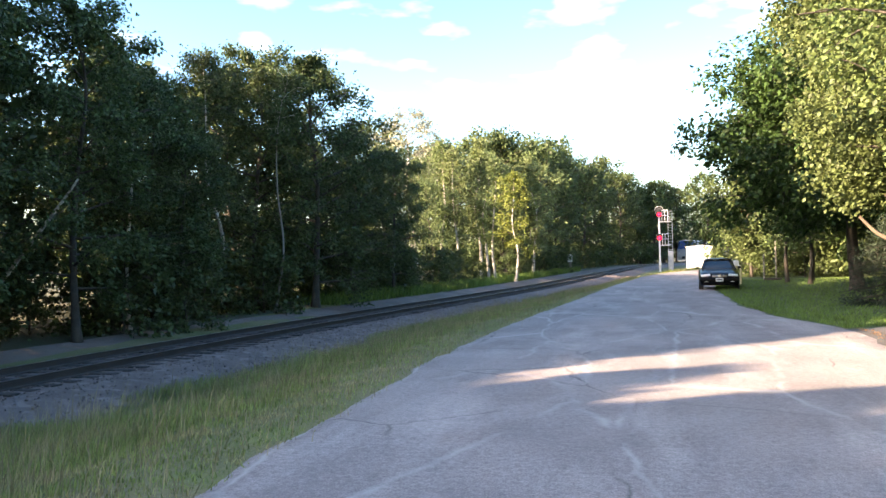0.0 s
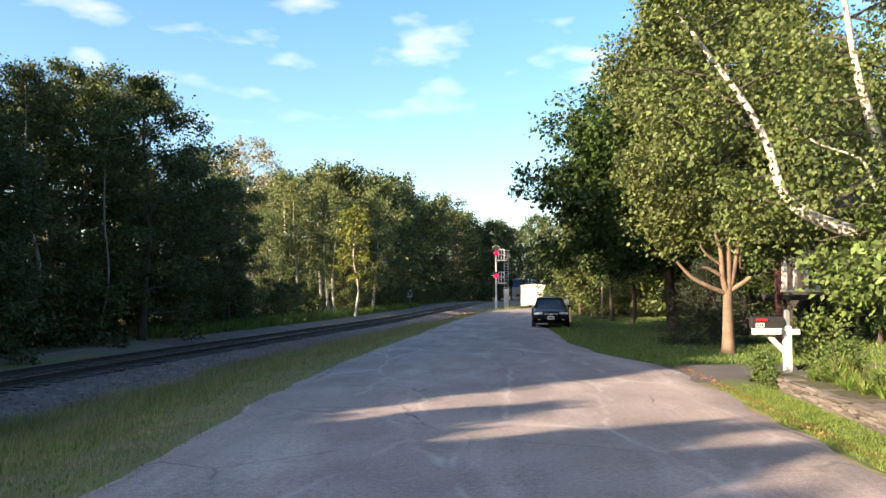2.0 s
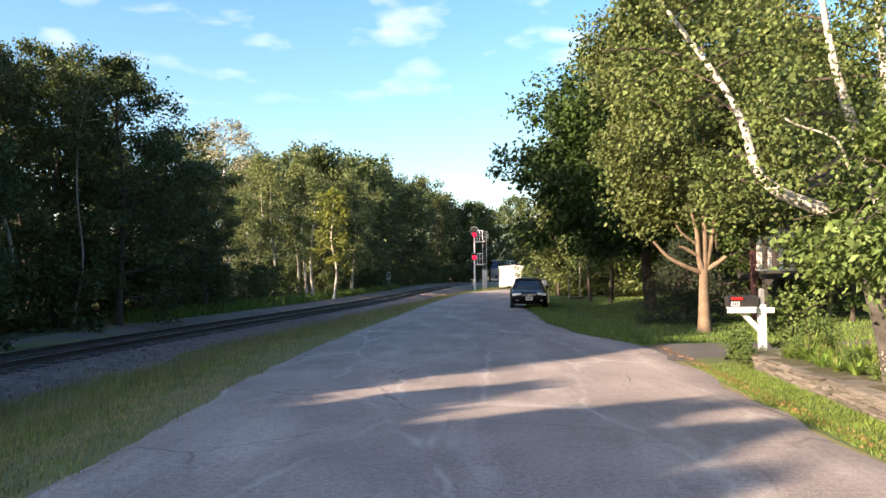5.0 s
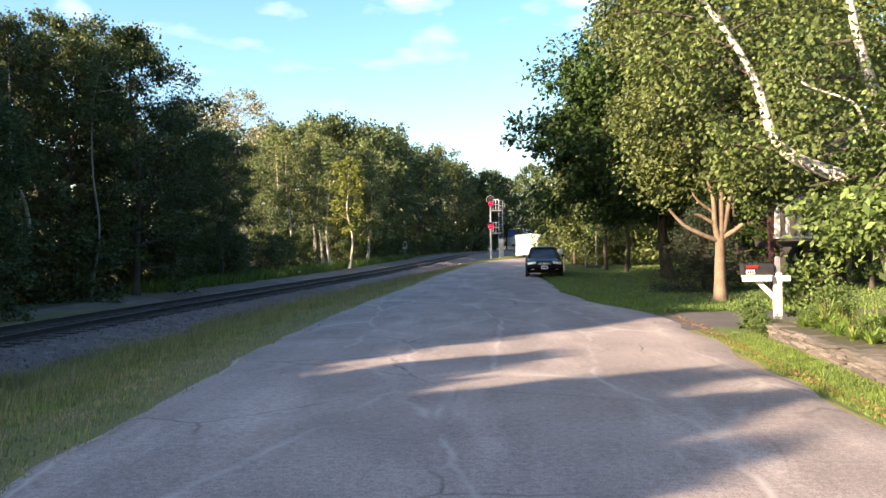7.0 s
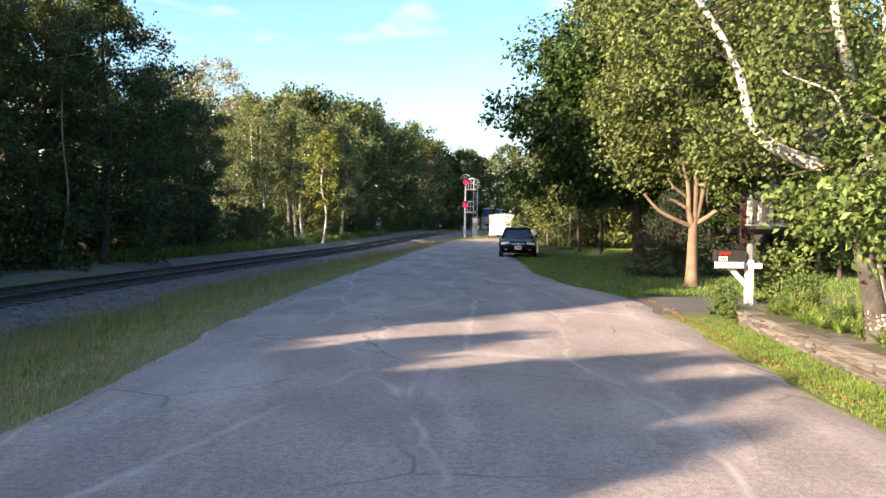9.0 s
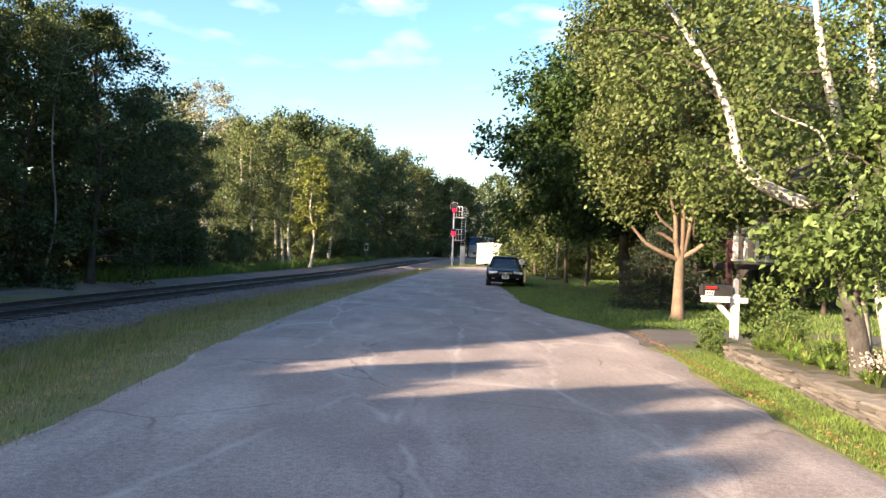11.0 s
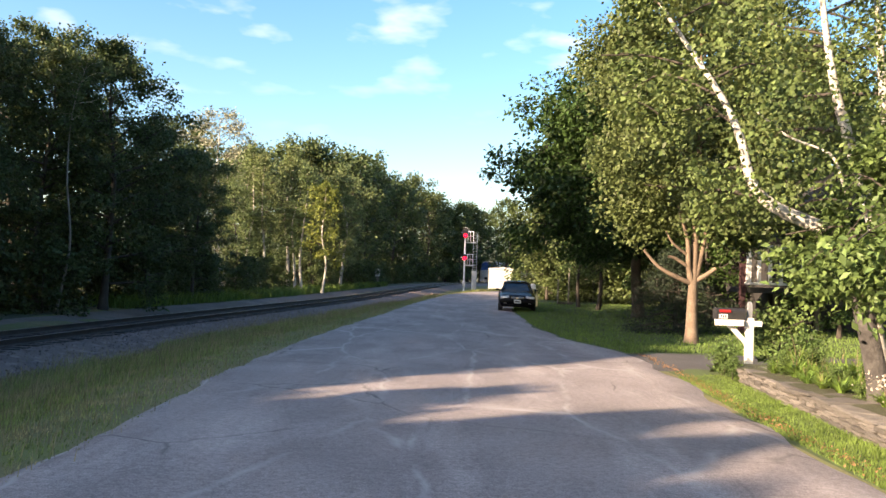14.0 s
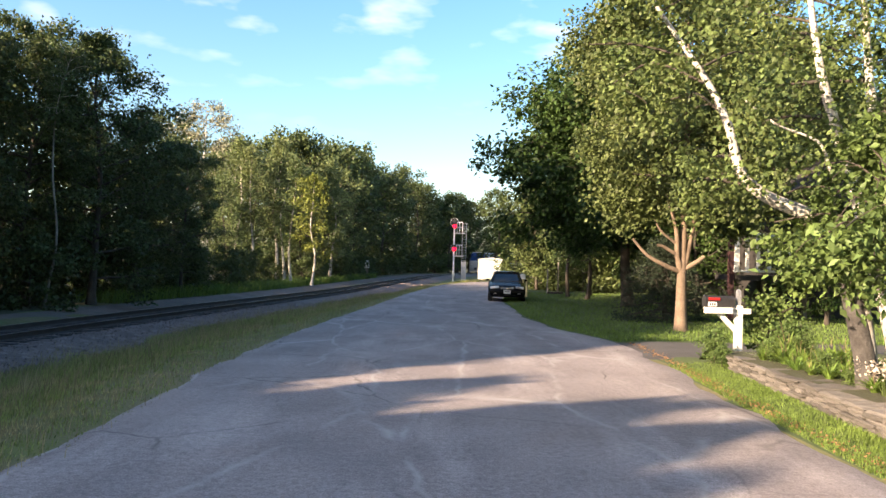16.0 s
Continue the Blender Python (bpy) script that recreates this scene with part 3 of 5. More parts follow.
# ---- left wood: near edge, inner rows, the trees whose shadows cross the road ----
C1 = tree("forest_tree", 15, 12.0, 3.6, 0.10, 4200, 0.42, "leaf_wood", "bark", 0.17, "tall dark green broadleaf tree in the wood", twigs=3, shape="skirt", limbs=36, clump=0.8, group="trees of the wood")
C2 = tree("forest_tree", 16, 12.0, 3.2, 0.12, 4200, 0.40, "leaf_oak", "bark", 0.15, "tall broadleaf tree in the wood with an uneven crown", twigs=3, shape="oval", limbs=34, clump=0.75, group="trees of the wood", hang=0.5)
C3 = tree("forest_tree", 18, 12.0, 3.2, 0.06, 11000, 0.44, "leaf_oak", "bark", 0.16, "dense broadleaf tree in the wood", twigs=4, shape="column", limbs=44, clump=0.8, group="trees of the wood", hang=0.4)
F1 = tree("forest_tree", 11, 12.0, 3.4, 0.10, 24000, 0.165, "leaf_wood", "bark", 0.17, "tall dark green broadleaf tree at the wood's edge", shape="skirt", limbs=40, clump=0.75, group="trees of the wood")
F2 = tree("forest_tree", 12, 12.0, 3.1, 0.16, 21000, 0.16, "leaf_oak", "bark", 0.15, "tall broadleaf tree with an uneven crown", shape="oval", limbs=36, clump=0.7, group="trees of the wood", hang=0.5)
F3 = tree("birch_tree", 13, 12.5, 2.4, 0.34, 14000, 0.14, "leaf_wood", "bark_pale", 0.11, "slender forest birch with a pale trunk", shape="column", limbs=30, clump=0.8, group="trees of the wood", hang=0.7)
B1 = tree("shrub", 14, 3.4, 2.2, 0.03, 2200, 0.26, "leaf_wood", "bark", 0.05, "dense dark green shrub at the wood's edge", "shrub", shape="skirt", limbs=16, clump=0.8, group="undergrowth", twigs=3)
LEFT = [
    (F1, -15.8, 36.8, 1.02, 0), (F2, -18.0, 35.0, 1.0, 40), (F3, -18.6, 31.5, 0.93, 80), (F1, -15.6, 42.0, 0.78, 120), (F2, -15.2, 47.5, 0.72, 10),
    (F1, -17.5, 26.0, 0.75, 200), (F2, -16.6, 20.7, 0.84, 60), (F2, -17.4, 28.0, 0.62, 150), (F1, -19.5, 19.0, 1.0, 300), (F2, -17.0, 15.5, 0.8, 250),
    (F1, -18.5, 11.5, 1.05, 20), (F2, -20.5, 29.0, 0.86, 130), (C1, -21.0, 38.0, 1.0, 230), (F2, -19.5, 43.5, 0.88, 190), (F1, -17.5, 52.5, 0.8, 330),
    (C2, -23.5, 24.0, 0.9, 70), (C1, -24.0, 32.0, 1.02, 15), (F3, -21.5, 14.0, 0.95, 0), (C2, -25.0, 42.0, 1.0, 280), (C1, -22.0, 8.0, 1.0, 100),
]
for k, (proto, x, y, s, a) in enumerate(LEFT):
    copy_thing(proto, spot(x, y, gz(x, y), s, a, s * 1.01))
for k in range(26):
    y = 8 + k * 1.75
    s = rng.uniform(0.5, 1.05)
    x = track_x(y) - 5.7 - s * 2.1 - rng.uniform(0.0, 1.2)
    copy_thing(B1, spot(x, y, gz(x, y) - 0.05, s, k * 77))
for x, y, s in ((-16.9, 23.4, 0.9), (-17.9, 30.0, 0.8), (-15.9, 25.6, 0.6), (-16.6, 33.0, 0.8)):
    copy_thing(B1, spot(x, y, gz(x, y) - 0.05, s, x * 50))
# Stand left of the view; their heights shape the shade on the road.
CAST = [(C3, -4.6, 0.42, 0.695), (C3, -3.6, 0.38, 0.60), (C3, -2.6, 0.38, 0.68), (C3, -5.7, 0.42, 0.655), (C3, -0.9, 0.45, 0.56), (C3, 0.45, 0.32, 0.605), (C3, 2.0, 0.34, 0.545), (C3, 3.6, 0.38, 0.67), (C3, 5.0, 0.50, 0.74), (C3, 6.6, 0.60, 0.77), (C1, 8.0, 0.77, 0.80), (C1, 10.4, 0.88, 0.88),
        (C3, -7.2, 0.45, 0.55), (C3, -9.6, 0.5, 0.55), (C1, -13.5, 0.63, 0.63), (C2, -17.5, 0.83, 0.83), (C1, -22, 0.83, 0.83)]
for k, (proto, y, s, sz) in enumerate(CAST):
    copy_thing(proto, spot(-15.5 + 0.25 * (k % 3), y, gz(-15.5, y), s, 57 * k, sz))
# Two dense unseen rows, added to close low gaps in that shade.
for k in range(17):
    copy_thing(C3, spot(-15.7, -10.2 + k * 1.15, gz(-15.5, 0), 0.46, 83 * k, 0.505))
    copy_thing(C3, spot(-17.9, -11.4 + k * 1.15, gz(-17.5, 0), 0.50, 47 * k, 0.57))
# Back rows; the tallest stand out of view, added to shade lawn and maple.
for proto, x, y, s in ((C1, -27, 50, 0.95), (C2, -22.5, 50, 0.85), (C1, -25, 57, 0.85), (C2, -20.5, 56.5, 0.75), (C1, -30, 40, 1.0), (C2, -30, 31, 1.0), (C1, -33, 60, 0.6), (C2, -32, 70, 0.5), (C1, -40, 80, 0.55), (C2, -42, 66, 0.6), (C1, -38, 48, 1.0), (C2, -36, 36, 1.0), (C1, -30, 20, 1.0), (C2, -27, 10, 1.0), (C1, -19, 9.6, 0.95), (C1, -21, 13, 1.35), (C2, -18.6, 13.6, 1.12), (C1, -22.3, 16.8, 1.42), (C1, -24.5, 20, 1.42), (C1, -26.5, 24, 1.22), (C2, -19, 6.9, 0.92), (C1, -33, 26, 1.1), (C2, -31, 14, 1.1)):
    copy_thing(proto, spot(x, y, gz(x, y), s, x * 31))
for proto, x, y, s, a in ((F1, -20, 60, 0.72, 0), (F2, -19.0, 48, 0.72, 0), (C1, -44, 56, 1.0, 0), (C2, -43, 42, 1.0, 0), (C3, -38, 58, 0.8, 0), (F3, -17.5, 24.5, 0.72, 0), (B1, -16.5, 13, 1.0, 0)):
    proto.matrix_basis = spot(x, y, gz(x, y), s, a)

# ---- lit trees further along, and the far wood ----
A1 = tree("aspen_tree", 21, 13.5, 1.7, 0.34, 3800, 0.24, "leaf_aspen", "bark_pale", 0.16, "tall thin aspen with a pale trunk in sunlight", shape="column", limbs=28, clump=0.9, group="sunlit trees along the track", hang=0.5, place=(-17.5, 85, -0.4))
A2 = tree("aspen_tree", 22, 12.0, 2.5, 0.20, 5600, 0.25, "leaf_aspen", "bark", 0.13, "tall green tree in sunlight at the wood's edge", shape="oval", limbs=28, clump=1.0, group="sunlit trees along the track", place=(-15.0, 87.5, -0.4))
A3 = tree("dying_birch", 23, 16.8, 3.6, 0.45, 3600, 0.26, "leaf_pale", "bark_pale", 0.24, "tall pale birch with sparse grey leaves", shape="oval", limbs=26, clump=1.0, place=(-23.0, 78, -0.4))
A4 = tree("yellow_birch", 24, 9.5, 1.7, 0.28, 3200, 0.22, "leaf_yellow", "bark_pale", 0.1, "small birch with yellowing leaves", shape="column", limbs=24, clump=0.7, place=(-11.2, 70, -0.3))
W1 = tree("oak_tree", 31, 15.0, 5.2, 0.12, 4600, 0.48, "leaf_oak", "bark", 0.25, "large dark oak in the far wood", shape="oval", limbs=28, twigs=3, clump=1.5, group="far wood", place=(-9.5, 128, 0))
W2 = tree("oak_tree", 32, 14.5, 4.4, 0.06, 4600, 0.46, "leaf_wood", "bark", 0.22, "dense dark tree in the far wood", shape="skirt", limbs=28, twigs=3, clump=1.4, group="far wood", place=(-15.5, 108, 0))
for proto, x, y, s, a in [
    (A1, -15.2, 75, 0.95, 40), (A2, -19.5, 83.5, 1.02, 80), (A1, -13.3, 72, 0.80, 130), (A2, -13.0, 87.5, 0.95, 200), (A1, -22.0, 86, 1.05, 10), (A2, -17.0, 90, 1.0, 300),
    (A1, -12.2, 88, 0.95, 250), (A2, -12.3, 95, 1.0, 20), (A1, -20.5, 72, 0.8, 90), (A2, -18.5, 68, 0.7, 160), (A1, -28, 74, 0.85, 210), (A2, -24, 92, 1.1, 0),
    (A1, -16.8, 71, 0.86, 333), (A2, -25, 66, 0.7, 110), (A1, -14.3, 74.0, 0.85, 70), (A1, -18.0, 71.5, 0.9, 170), (A2, -28, 84, 1.1, 10), (A4, -12.9, 92, 0.8, 70)]:
    copy_thing(proto, spot(x, y, gz(x, y), s, a, s * 1.07))
for k, (x, y, s) in enumerate([(-13.2, 102, 0.95), (-17.5, 99, 1.05), (-20, 112, 1.1), (-12.6, 116, 1.0), (-14.8, 123, 1.1), (-8.6, 139, 1.0), (-4.8, 147, 0.92), (-13, 138, 1.1), (-9, 152, 1.1), (-1.5, 158, 0.86),
                               (-4.5, 163, 1.0), (3.0, 168, 1.1), (7.5, 177, 0.74), (1.2, 160, 0.98), (5.6, 172, 0.95), (0.5, 174, 0.95), (5, 190, 0.9), (13, 190, 0.75), (-16, 150, 1.15), (-20, 130, 1.15), (-24, 118, 1.1), (-26, 104, 1.05), (19, 205, 0.8), (-6, 178, 1.1),
                               (24, 190, 0.7), (32, 205, 0.8), (17, 222, 0.95), (28, 232, 0.95), (40, 222, 0.9), (50, 205, 0.85), (-32, 95, 1.05), (-34, 125, 1.2), (-28, 150, 1.2), (-15, 170, 1.2)]):
    copy_thing((W1, W2)[k % 2], spot(x, y, gz(x, y) if y < 165 else 0.3, s, k * 73, s * (1.12 if y < 165 else 1.0)))
for k in range(40):
    y = 54 + k * 2.9
    x = track_x(y) - 5.6 - rng.uniform(1.0, 3.4)
    copy_thing(B1, spot(x, y, gz(x, y) - 0.05, rng.uniform(0.45, 0.85) if y < 98 else rng.uniform(0.6, 1.1), k * 77))

for k, (x, y) in enumerate(((-8, 143), (-4.5, 151), (-2, 157.5), (1, 166), (4, 175), (-11, 136), (-0.8, 162), (2.4, 171), (-13, 129))):
    copy_thing(W2, spot(x, y, 0.3, 0.6, k * 59, 0.52))
for k in range(12):
    y = 58 + k * 4.3
    x = track_x(y) - 12.5 - rng.uniform(0, 4)
    copy_thing(B1, spot(x, y, gz(x, y) - 0.05, rng.uniform(0.8, 1.2), k * 41))
tree("slender_birch", 17, 11.0, 1.5, 0.72, 2600, 0.13, "leaf_oak", "wood_grey", 0.05, "slender pale birch trunk at the wood's edge", shape="column", limbs=14, clump=0.6, place=(-16.3, 33.4, gz(-16.3, 33.4)), lean=(0.9, 0), limb_bark="bark_pale")
lean = thing("leaning_birch", (-20.6, 20.0, gz(-20.6, 20) - 0.1), "bare pale birch trunk leaning out of the wood", "trunk")
v, f = tube(smooth_line([(0, 0, 0), (2.0, 0, 1.9), (3.9, 0, 3.9), (4.6, 0.1, 4.8)], 14), np.linspace(0.09, 0.03, 14), 8)
link("bark", from_arrays("bark", v, f, True), "bark_pale", lean)
crossing = tagged(part("crossing_slab", boxm((3.6, 1.3, 0.14), (-0.4, 87.5, gz(-0.4, 87.5) + 0.05), 0.02, (0, 0, 12)), "path", None), "pale concrete slab beside the track", "slab", kind="structure")

# ---- trees on the lawn side ----
M1 = tree("maple_tree", 41, 9.0, 4.75, 0.31, 90000, 0.215, "leaf_maple", "bark", 0.26, "broad dark green maple on the lawn", shape="broad", limbs=84, clump=0.95, place=(7.9, 34.5, gz(7.9, 34.5)), hang=0.6,
          trim=lambda at, chance: at[:, 2] > 2.35 + 0.35 * np.sin(at[:, 0] * 2.1) * np.cos(at[:, 1] * 1.7))
G1 = tree("garden_tree", 42, 10.5, 2.95, 0.50, 88000, 0.118, "leaf_garden", "bark_warm", 0.165, "round garden tree with a warm brown trunk and drooping leaves", shape="oval", limbs=36, clump=0.85, width=0.72, place=(6.3, 21.5, gz(6.3, 21.5)), hang=0.75,
          spine=[(0, 0, -0.15), (0.0, 0, 1.0), (0.02, 0, 2.2), (0.08, 0.05, 4.5), (0.1, 0.1, 7), (0, 0, 10.2)])

# ---- bent birch and its neighbours in the raised bed ----
BED = 0.24
def behind(limit, few):
    """Keeps the leaves on the shaded, far side of a stem and a few before it."""
    return lambda at, chance: ((at[:, 1] > limit) | (chance < few)) & (at[:, 0] > -3.15)


SPINE = [(-0.03, 0, 0.3), (-0.10, 0, 0.86), (-0.22, 0.02, 1.33), (-0.46, 0.05, 1.93), (-0.88, 0.08, 2.14), (-1.21, 0.1, 2.28), (-1.45, 0.1, 2.46), (-1.58, 0.1, 2.69), (-1.67, 0.12, 3.1), (-1.86, 0.15, 3.54), (-2.14, 0.2, 4.0), (-2.58, 0.25, 4.65), (-3.0, 0.3, 5.4)]
BB = tree("bent_birch", 51, 6.0, 1.4, 0.45, 15000, 0.072, "leaf_birch", "bark_birch", 0.118, "white birch bent low over the lawn, with patched bark", shape="column", limbs=26, clump=0.45, hang=0.7, width=0.75, flare=0.0, trim=behind(0.24, 0.40),
     place=(5.09, 9.7, BED), spine=SPINE)
side = tube(smooth_line([(-0.40, 0.06, 1.8), (-0.41, 0.1, 2.4), (-0.54, 0.1, 2.88), (-0.72, 0.1, 3.02), (-1.02, 0.1, 3.12), (-1.22, 0.1, 3.23), (-1.5, 0.1, 3.45)], 18), np.linspace(0.020, 0.012, 18), 8)
link("side_limb", from_arrays("side_limb", *side, True), "bark_birch", BB, "thin white side limb")
tree("upright_birch", 52, 8.5, 1.6, 0.35, 9500, 0.075, "leaf_birch", "bark_birch", 0.115, "slim upright white birch behind the stone wall", shape="column", limbs=30, clump=0.5, hang=0.7, width=0.75, trim=behind(0.2, 0.6),
     place=(6.81, 12.0, BED), spine=[(0, 0, -0.1), (-0.61, 0, 2.1), (-1.14, 0, 3.8), (-1.34, 0, 4.6), (-1.55, 0, 6.1), (-1.7, 0.1, 8.4)])
tree("upright_birch", 53, 8.5, 1.6, 0.35, 9500, 0.075, "leaf_birch", "bark_birch", 0.115, "slim upright white birch behind the stone wall", shape="column", limbs=30, clump=0.5, hang=0.7, width=0.75, trim=behind(0.2, 0.6),
     place=(7.52, 12.5, BED), spine=[(0, 0, -0.1), (-0.63, 0, 2.2), (-0.96, 0, 3.9), (-1.06, 0, 4.8), (-1.18, 0, 6.4), (-1.2, 0.1, 8.6)])
tree("apple_tree", 54, 3.1, 1.8, 0.40, 21000, 0.105, "leaf_apple", "bark", 0.05, "low leafy apple tree with large bright leaves", shape="oval", limbs=34, clump=0.45, hang=0.8, width=0.55, place=(5.1, 9.0, BED), lean=(-0.35, -0.3),
     trim=lambda at, chance: (at[:, 2] > 1.12 + 0.22 * np.sin(at[:, 0] * 5.0) * np.cos(at[:, 1] * 4.0)) & (at[:, 2] < 1.84 + 1.9 * np.clip(at[:, 0] + 0.95, 0, 2)))
v, f = tube(smooth_line([(-0.01, -0.02, -0.1), (-0.06, -0.02, 0.35), (-0.17, -0.02, 0.86), (-0.27, 0, 1.3)], 12), np.linspace(0.135, 0.112, 12), 14)
link("lower_bark", from_arrays("lower_bark", v, f, True), "bark_birch_old", BB, "rough grey bark at the foot")


# ---- garden tree's lopped limbs ----
def limb(pts, r0, r1):
    return tube(smooth_line(pts, 10), np.linspace(r0, r1, 10), 8)


v, f = join([limb([(0, 0, 1.55), (-0.45, -0.1, 1.72), (-0.95, -0.15, 1.98), (-1.35, -0.2, 2.4)], 0.07, 0.035), limb([(0, 0, 1.6), (0.28, -0.1, 1.78), (0.55, -0.12, 1.98)], 0.07, 0.055),
             limb([(0, 0, 1.5), (-0.15, -0.1, 2.0), (-0.2, -0.12, 2.7), (-0.5, -0.2, 3.6)], 0.09, 0.04), limb([(0, 0, 1.5), (0.15, 0, 2.1), (0.35, 0.1, 3.0)], 0.11, 0.06),
             limb([(-0.15, -0.1, 2.0), (-0.5, -0.15, 2.2), (-0.7, -0.2, 2.25)], 0.05, 0.04), limb([(-0.18, -0.1, 2.3), (-0.6, -0.2, 2.6), (-0.8, -0.25, 2.9)], 0.045, 0.02)])
link("limb", from_arrays("limb", v, f, True), "bark_warm", G1, "pale lopped limbs")

# ---- spruce, small trees and the dark green behind the lawn ----
tree("spruce", 61, 2.6, 1.9, 0.04, 9000, 0.13, "needle", "bark", 0.08, "low dark blue-green spruce with broad skirts", "spruce", shape="cone", limbs=40, clump=0.5, hang=0.3, width=0.22, place=(7.0, 25.6, gz(7, 25.6)))
S1 = tree("lawn_tree", 62, 4.6, 1.5, 0.42, 2600, 0.17, "leaf_birch", "bark", 0.11, "small lawn tree with yellow-green leaves", shape="oval", limbs=22, clump=0.6, place=(6.97, 45.2, gz(6.97, 45.2)), group="small lawn trees")
copy_thing(S1, spot(7.5, 42.2, gz(7.5, 42.2), 1.05, 120))
copy_thing(S1, spot(8.6, 47.5, gz(8.6, 47.5), 1.0, 220))
tree("young_maple", 64, 7.6, 3.1, 0.08, 15000, 0.22, "leaf_garden", "bark", 0.10, "leafy young tree with bright green leaves beyond the car", shape="oval", limbs=30, clump=0.8, hang=0.6, place=(6.7, 58, gz(6.7, 58)))
tree("lone_oak", 65, 12.4, 2.6, 0.10, 4500, 0.36, "leaf_oak", "bark", 0.2, "dark green oak behind the equipment shed", shape="oval", limbs=28, clump=0.9, place=(7.5, 113, gz(7.5, 113)))
H1 = tree("hedge_bush", 63, 4.5, 2.6, 0.03, 4600, 0.25, "leaf_garden", "bark", 0.06, "rounded green bush behind the lawn", "bush", shape="skirt", limbs=20, twigs=3, clump=0.9, place=(8.0, 58, gz(8, 58)), group="bushes behind the lawn")
for k, (x, y, s) in enumerate([(9.4, 54.5, 0.9), (12.2, 54, 1.15), (15, 53, 1.3), (18.5, 49, 1.3), (22, 46, 1.4), (26, 43, 1.4), (30, 40, 1.5), (9.6, 63, 1.3), (12, 64, 1.6), (14, 60, 1.7), (19, 57, 1.7), (24, 53, 1.7), (29, 48, 1.7), (34, 42, 1.6),
                               (9.0, 71, 1.0), (38, 34, 1.7), (40, 26, 1.7), (41, 18, 1.7), (42, 9, 1.7), (42, -2, 1.7), (24, 22, 0.9), (20, 40, 1.2), (17, 35, 0.8)]):
    copy_thing(H1, spot(x, y, gz(x, y) - 0.05, s, k * 67))
R1 = tree("shade_tree", 64, 12.5, 4.6, 0.12, 4600, 0.43, "leaf_maple", "bark", 0.22, "tall shady tree behind the lawn", shape="oval", limbs=28, twigs=3, clump=1.3, place=(9.5, 66, gz(9.5, 66)), group="shade trees behind the lawn")
for k, (x, y, s) in enumerate([(14.5, 37, 0.95), (12.5, 30.5, 0.75), (21, 30, 1.0), (13, 50, 0.95), (17.5, 45, 1.0), (22, 52, 1.1), (27, 46, 1.1), (15, 66, 1.1), (21, 68, 1.15), (30, 38, 1.1), (35, 47, 1.2), (28, 30, 1.0), (36, 30, 1.1), (14, 76, 1.0), (20, 84, 1.05), (26, 78, 1.1), (11.5, 84, 0.75), (10.8, 101, 0.65), (10.0, 113, 0.72), (12.0, 130, 0.72), (14.5, 97, 0.85), (22, 104, 1.0), (18, 118, 1.0), (27, 124, 1.1), (38, 70, 1.2), (40, 95, 1.2),
                               (9.5, 30.4, 0.42), (11.6, 24.6, 0.3), (19, 24, 0.9), (17, 16, 0.85), (30, 14, 1.1), (27, 4, 1.1), (24, -8, 1.1), (18, -22, 1.1)]):
    copy_thing(R1, spot(x, y, gz(x, y), s, k * 71))


# ---- raised bed, dry stone wall ----
def bed_sheet():
    xs, ys = np.linspace(4.62, 12.5, 26), np.linspace(1.5, 14.6, 40)
    v = [(x, y, gz(x, y) + 0.03 + (BED - gz(x, y)) * ease(0, 0.5, 14.6 - y) * (1 - ease(8, 12.5, x)) + 0.03 * noise.noise((x * 2, y * 2, 4))) for y in ys for x in xs]
    n = len(xs)
    f = [(j * n + i, j * n + i + 1, (j + 1) * n + i + 1, (j + 1) * n + i) for j in range(len(ys) - 1) for i in range(n - 1)]
    return tagged(link("flower_bed", from_arrays("flower_bed", v, f, True), "forest_floor"), "raised garden bed of dark soil", "flower bed", kind="structure")


bed_sheet()
wall = thing("stone_wall", (0, 0, 0), "low dry stone wall of flat weathered stones", "stone wall", kind="structure")
WALL = smooth_line([(4.02, 1.2, 0), (4.25, 6.5, 0), (4.33, 7.9, 0), (4.46, 9.8, 0), (4.68, 13.2, 0)], 60)


def wall_x(y):
    return float(np.interp(y, WALL[:, 1], WALL[:, 0]))


stone_shapes = []
for k in range(7):
    bm = bmesh.new()
    bmesh.ops.create_cube(bm, size=1)
    bmesh.ops.subdivide_edges(bm, edges=[e for e in bm.edges], cuts=1, use_grid_fill=True)
    srng = np.random.default_rng(100 + k)
    for w in bm.verts:
        c = sum(abs(q) > 0.4 for q in w.co)
        w.co *= (1.0, 1.0, 0.95, 0.86)[c] + srng.uniform(-0.09, 0.05)
        w.co.z += srng.uniform(-0.06, 0.06)
    mesh = bpy.data.meshes.new("stone")
    bm.to_mesh(mesh)
    bm.free()
    mesh.materials.append(M["stone"])
    stone_shapes.append(mesh)
rng = np.random.default_rng(8)
